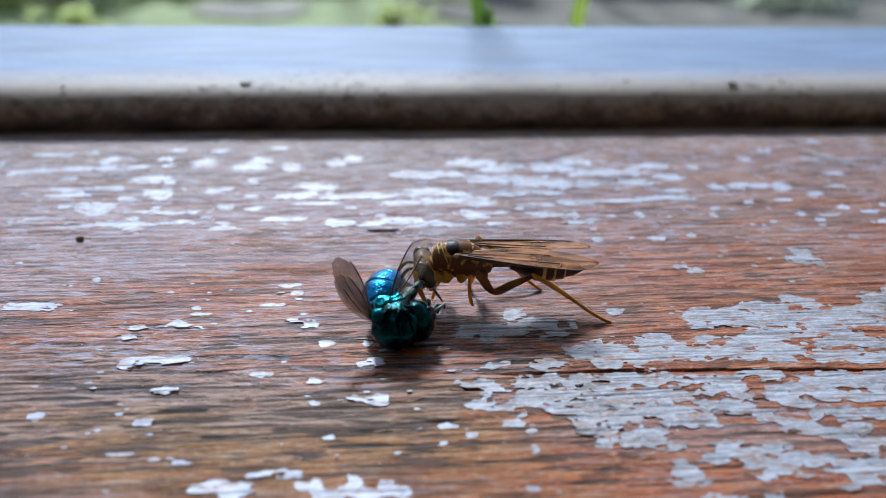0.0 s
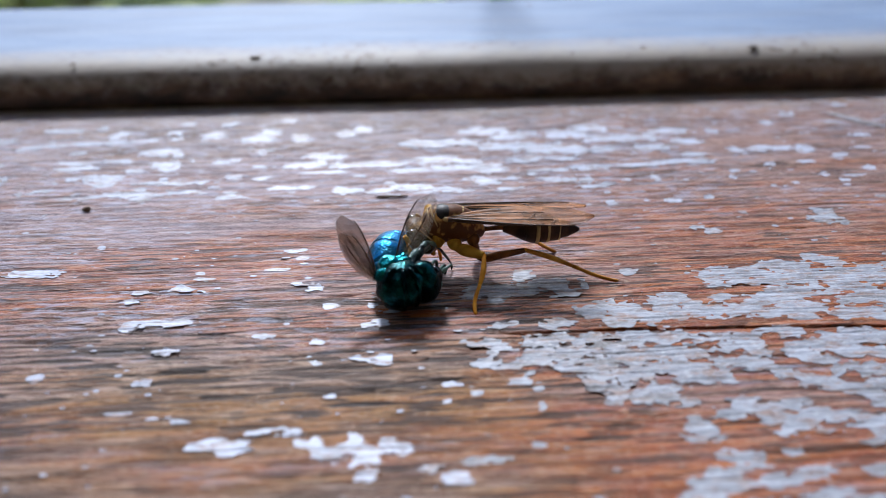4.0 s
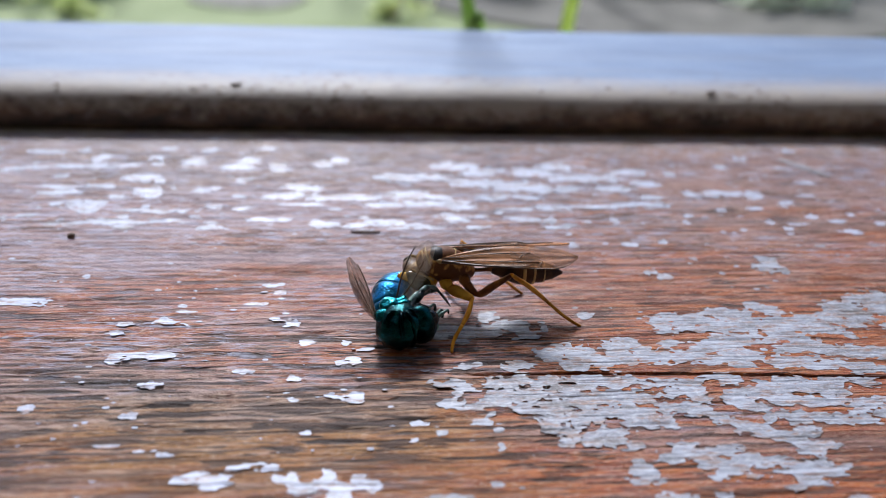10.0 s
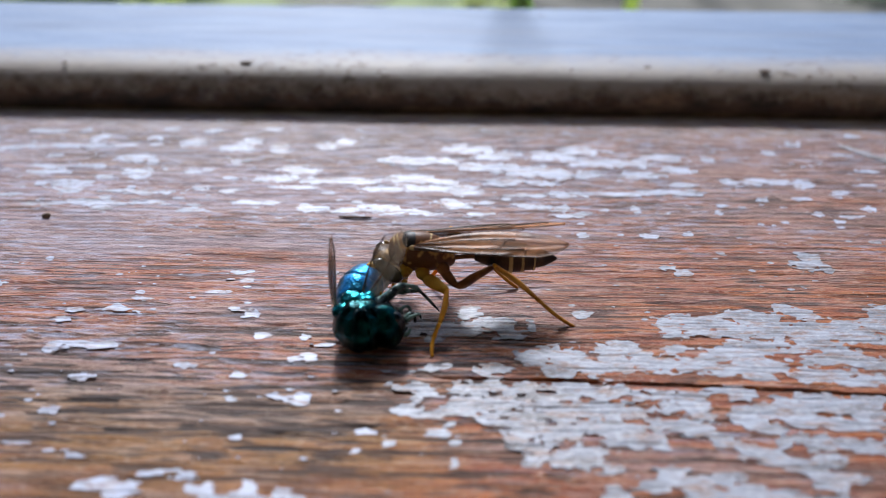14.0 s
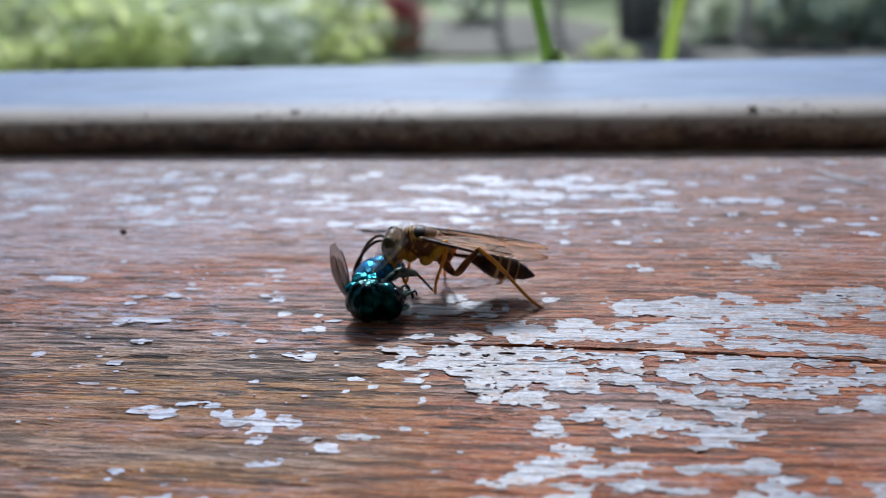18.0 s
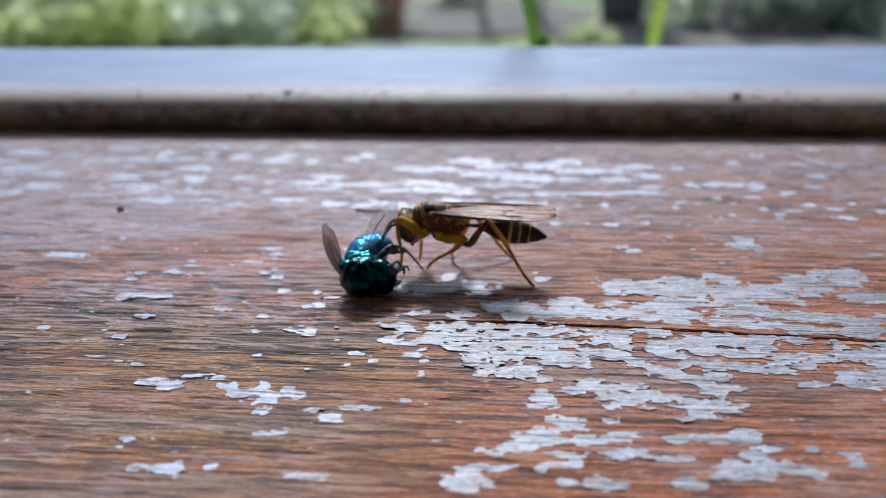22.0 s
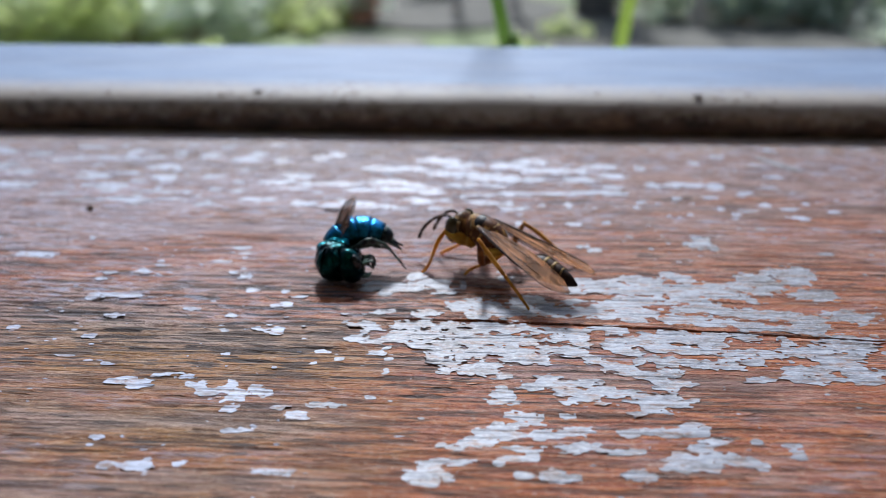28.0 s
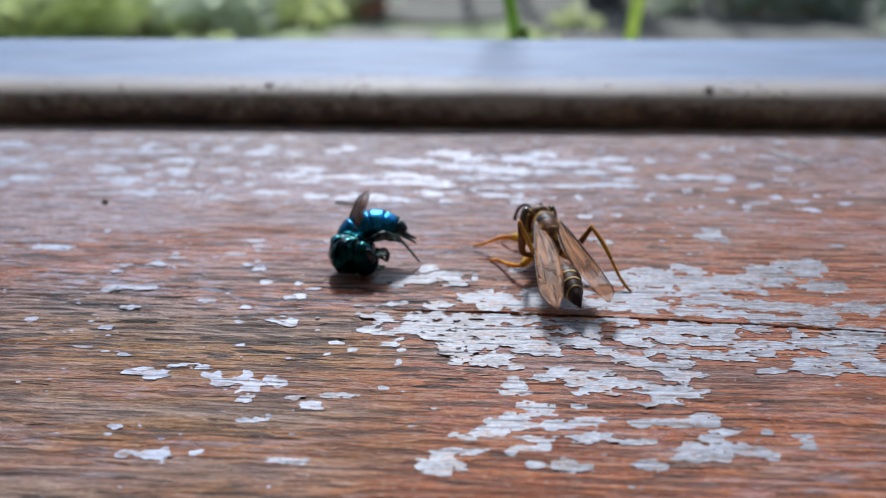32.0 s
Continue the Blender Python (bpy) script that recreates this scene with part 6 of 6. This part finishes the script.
def between(rows, t):
    """A row's values at t, on straight lines between the rows."""
    ts = [r[0] for r in rows]
    return [float(np.interp(t, ts, [r[k] for r in rows])) for k in range(1, len(rows[0]))]


def aim(ahead, up):
    """A turn whose x points ahead and whose z leans towards up."""
    x = ahead.normalized()
    y = up.cross(x).normalized()
    return Matrix((x, y, x.cross(y))).transposed()


def pole_of(key, t):
    """Where a leg's knee points, in the body's space."""
    side = -1 if key[0] == "L" else 1
    if key[1] == "F":
        return Vector((-1.0, -0.35, 0.0)) if side < 0 else Vector((-0.3, 1.0, -0.3))
    if key[1] == "M":
        return Vector((1.0, side * 0.3, 0.05))
    if side > 0:
        return Vector((0.1, 0.5, 0.05))
    return Vector(between([(0, 0.1, -0.3, 1.0), (23, 0.1, -0.3, 1.0), (24, 0.3, -0.7, 0.7), (25, 0.23, -0.92, 0.31), (26, 0.13, -0.72, 0.68), (29, -0.18, -0.78, 0.6), (30, 0.04, -0.79, 0.62), (32, 0.0, -0.6, 0.8)], t))


def leg_pose(hip, foot, a, b, pole):
    """Poses of thigh (in the body's space) and of shin and foot (in the thigh's) for a foot place in the body's space."""
    d = foot - hip
    far = min(max(d.length, abs(a - b) + 0.2), a + b - 0.02)
    d = d.normalized() * far
    bend = math.acos(max(-1, min(1, (a * a + far * far - b * b) / (2 * a * far))))
    over = (pole - pole.project(d)).normalized()
    knee = d.normalized() * (a * math.cos(bend)) + over * (a * math.sin(bend))
    thigh = aim(knee, Vector((0, 0, 1)) if abs(knee.normalized().z) < 0.95 else Vector((1, 0, 0)))
    shin = aim(d - knee, over)
    m1 = Matrix.Translation(hip * WU) @ thigh.to_4x4()
    m2 = Matrix.Translation(Vector((a * WU, 0, 0))) @ (thigh.transposed() @ shin).to_4x4()
    return m1, m2


def hinged(base, tip, trail):
    """The pose of a wing (mm) from its hinge to its tip, whose trailing edge lies on the side of trail."""
    x = (Vector(tip) - Vector(base)).normalized()
    y = -(Vector(trail) - Vector(trail).project(x)).normalized()
    return Matrix.Translation(Vector(base) * MM) @ Matrix((x, y, x.cross(y))).transposed().to_4x4()


def wasp_at(t):
    x, y, z, turn, tail, nod = between(WASP_ROWS, t)
    return pose(x * MM, y * MM, z * MM, 0, 0, turn) @ pose(0, 0, 0, 0, tail, 0)


def motions():
    walk(BEE, [(t, pose(x * MM, y * MM, 0, 0, 0, turn)) for t, x, y, turn in BEE_ROWS])
    # hinge, tip and side of the trailing edge of the bee's three wings, from held up to lying free
    right = (-0.25, 2.7, 3.2)
    upright = [((-2.6, 2.4, 2.9), (-3.17, 6.08, 7.39), (-0.6, -0.28, -0.75)), ((-2.6, 2.3, 2.7), (-3.9, 5.3, 6.4), (-0.6, -0.28, -0.75)), (right, (3.5, 2.3, 7.9), (0.7, -0.5, -0.4))]
    tilted = [((-2.6, 2.4, 2.9), (-3.0, 5.9, 7.3), (-0.7, -0.58, -0.15)), ((-2.6, 2.3, 2.7), (-3.4, 5.4, 6.6), (-0.7, -0.58, -0.15)), (right, (3.3, 2.9, 7.9), (0.7, -0.5, -0.4))]
    edge_on = [((-2.5, 2.5, 3.0), (-1.9, 4.5, 8.1), (-0.5, -0.85, 0.3)), ((-2.5, 2.4, 2.8), (-2.1, 4.2, 7.2), (-0.5, -0.85, 0.3)), (right, (3.0, 3.4, 7.6), (0.7, -0.5, -0.4))]
    turned = [((-2.3, 2.7, 1.6), (-2.9, 5.4, 6.3), (-0.6, -0.7, -0.25)), ((-2.3, 2.6, 1.6), (-3.2, 5.0, 5.6), (-0.6, -0.7, -0.25)), ((0.2, 3.2, 3.6), (3.6, 5.0, 6.4), (-0.8, 0.6, 0.3))]
    freed = [((-1.5, 2.3, 3.0), (0.6, 4.4, 7.2), (0.5, -0.7, -0.2)), ((-1.4, 2.4, 2.9), (0.4, 4.2, 6.5), (0.5, -0.7, -0.2)), ((-1.6, 2.4, 2.6), (0.5, 4.4, 6.9), (0.5, -0.7, -0.2))]
    root = Matrix.Translation(Vector((-1.35, 3.1, 3.1)) * MM)
    bend = lambda turn: Matrix.Translation((0.0005, -0.0003, -0.0013)) @ root @ pose(0, 0, 0, 0, 0, turn) @ root.inverted()
    walk(BEE_ABDOMEN, [(0, bend(24)), (11.5, bend(24)), (13, bend(36)), (16.5, bend(36)), (18.5, bend(24)), (23.4, bend(24)), (24, pose(0, 0, 0)), (32, pose(0, 0, 0))])
    for k, ob in enumerate(BEE_WINGS):
        a, d, e, c, f = [hinged(*states[k]) for states in (upright, tilted, edge_on, turned, freed)]
        walk(ob, [(0, a), (3.5, a), (5.5, d), (11.5, d), (13, e), (16.5, e), (18, c), (23.4, c), (24, f), (32, f)])
    times = sorted({r[0] for r in WASP_ROWS} | {r[0] for rows in FEET.values() for r in rows})
    walk(WASP, [(t, wasp_at(t)) for t in times])
    walk(WASP_HEAD, [(t, pose(-2.15 * WU, 0, 0.05 * WU, 0, -between(WASP_ROWS, t)[5], 0)) for t in times])
    waist = pose(2.45 * WU, 0, -0.5 * WU)
    walk(WASP_ABDOMEN, [(t, waist @ pose(0, 0, 0, 0, down, 0)) for t, down in ((0, 0), (7, -1), (13, -1), (16, 1), (18, 3), (20, 4), (23.5, 4), (24.3, 3), (25, -1), (32, -1))])
    # seconds; how far the near and the far wings point down from the back (degrees); how far they splay
    lift = [(0, -1, 0, 3, 2), (3.5, -3, 0, 3, 2), (5.5, -6, -3, 4, 3), (8, -7, -4, 4, 3), (12, -6, -3, 4, 3), (13.5, -5, -4, 4, 3), (15.5, -4, -4, 4, 3), (17, -2, -3, 3, 3),
            (18, -5, -3, 2, 1), (20, -5, -2, 2, 1), (23, -5, -2, 2, 1), (24.3, -5, -6, 4, 4), (25, 3, 2, 7, 3), (30, 3, 2, 7, 3), (30.7, 3, 3, 7, 7), (32, 3, 3, 6, 6)]
    for key, ob in WASP_WINGS.items():
        s = -1 if key[0] == "L" else 1
        fore = key[1] == "f"
        rows = []
        for t, near, far, out_near, out_far in lift:
            down, out = (near, out_near) if s < 0 else (far, out_far)
            out -= 0 if fore else 1.5
            rows.append((t, pose(-0.35 * WU, s * 1.05 * WU, (0.85 if fore else 0.72) * WU, 0, down, s * out) @ pose(0, 0, 0, s * ((-24 if 5 < t < 14 else -10) if fore else -6), 0, 0)))
        walk(ob, rows)
    for key, (thigh, shin, foot) in WASP_LEGS.items():
        a, b = BONES.get(key, BONES[key[1]])
        rows1, rows2 = [], []
        for t in times:
            there = wasp_at(t).inverted() @ (Vector(between(FEET[key], t)) * MM)
            m1, m2 = leg_pose(Vector(HIPS[key]), there / WU, a, b, pole_of(key, t))
            rows1.append((t, m1))
            rows2.append((t, m2))
        walk(thigh, rows1)
        walk(shin, rows2)
        walk(foot, rows2)


motions()
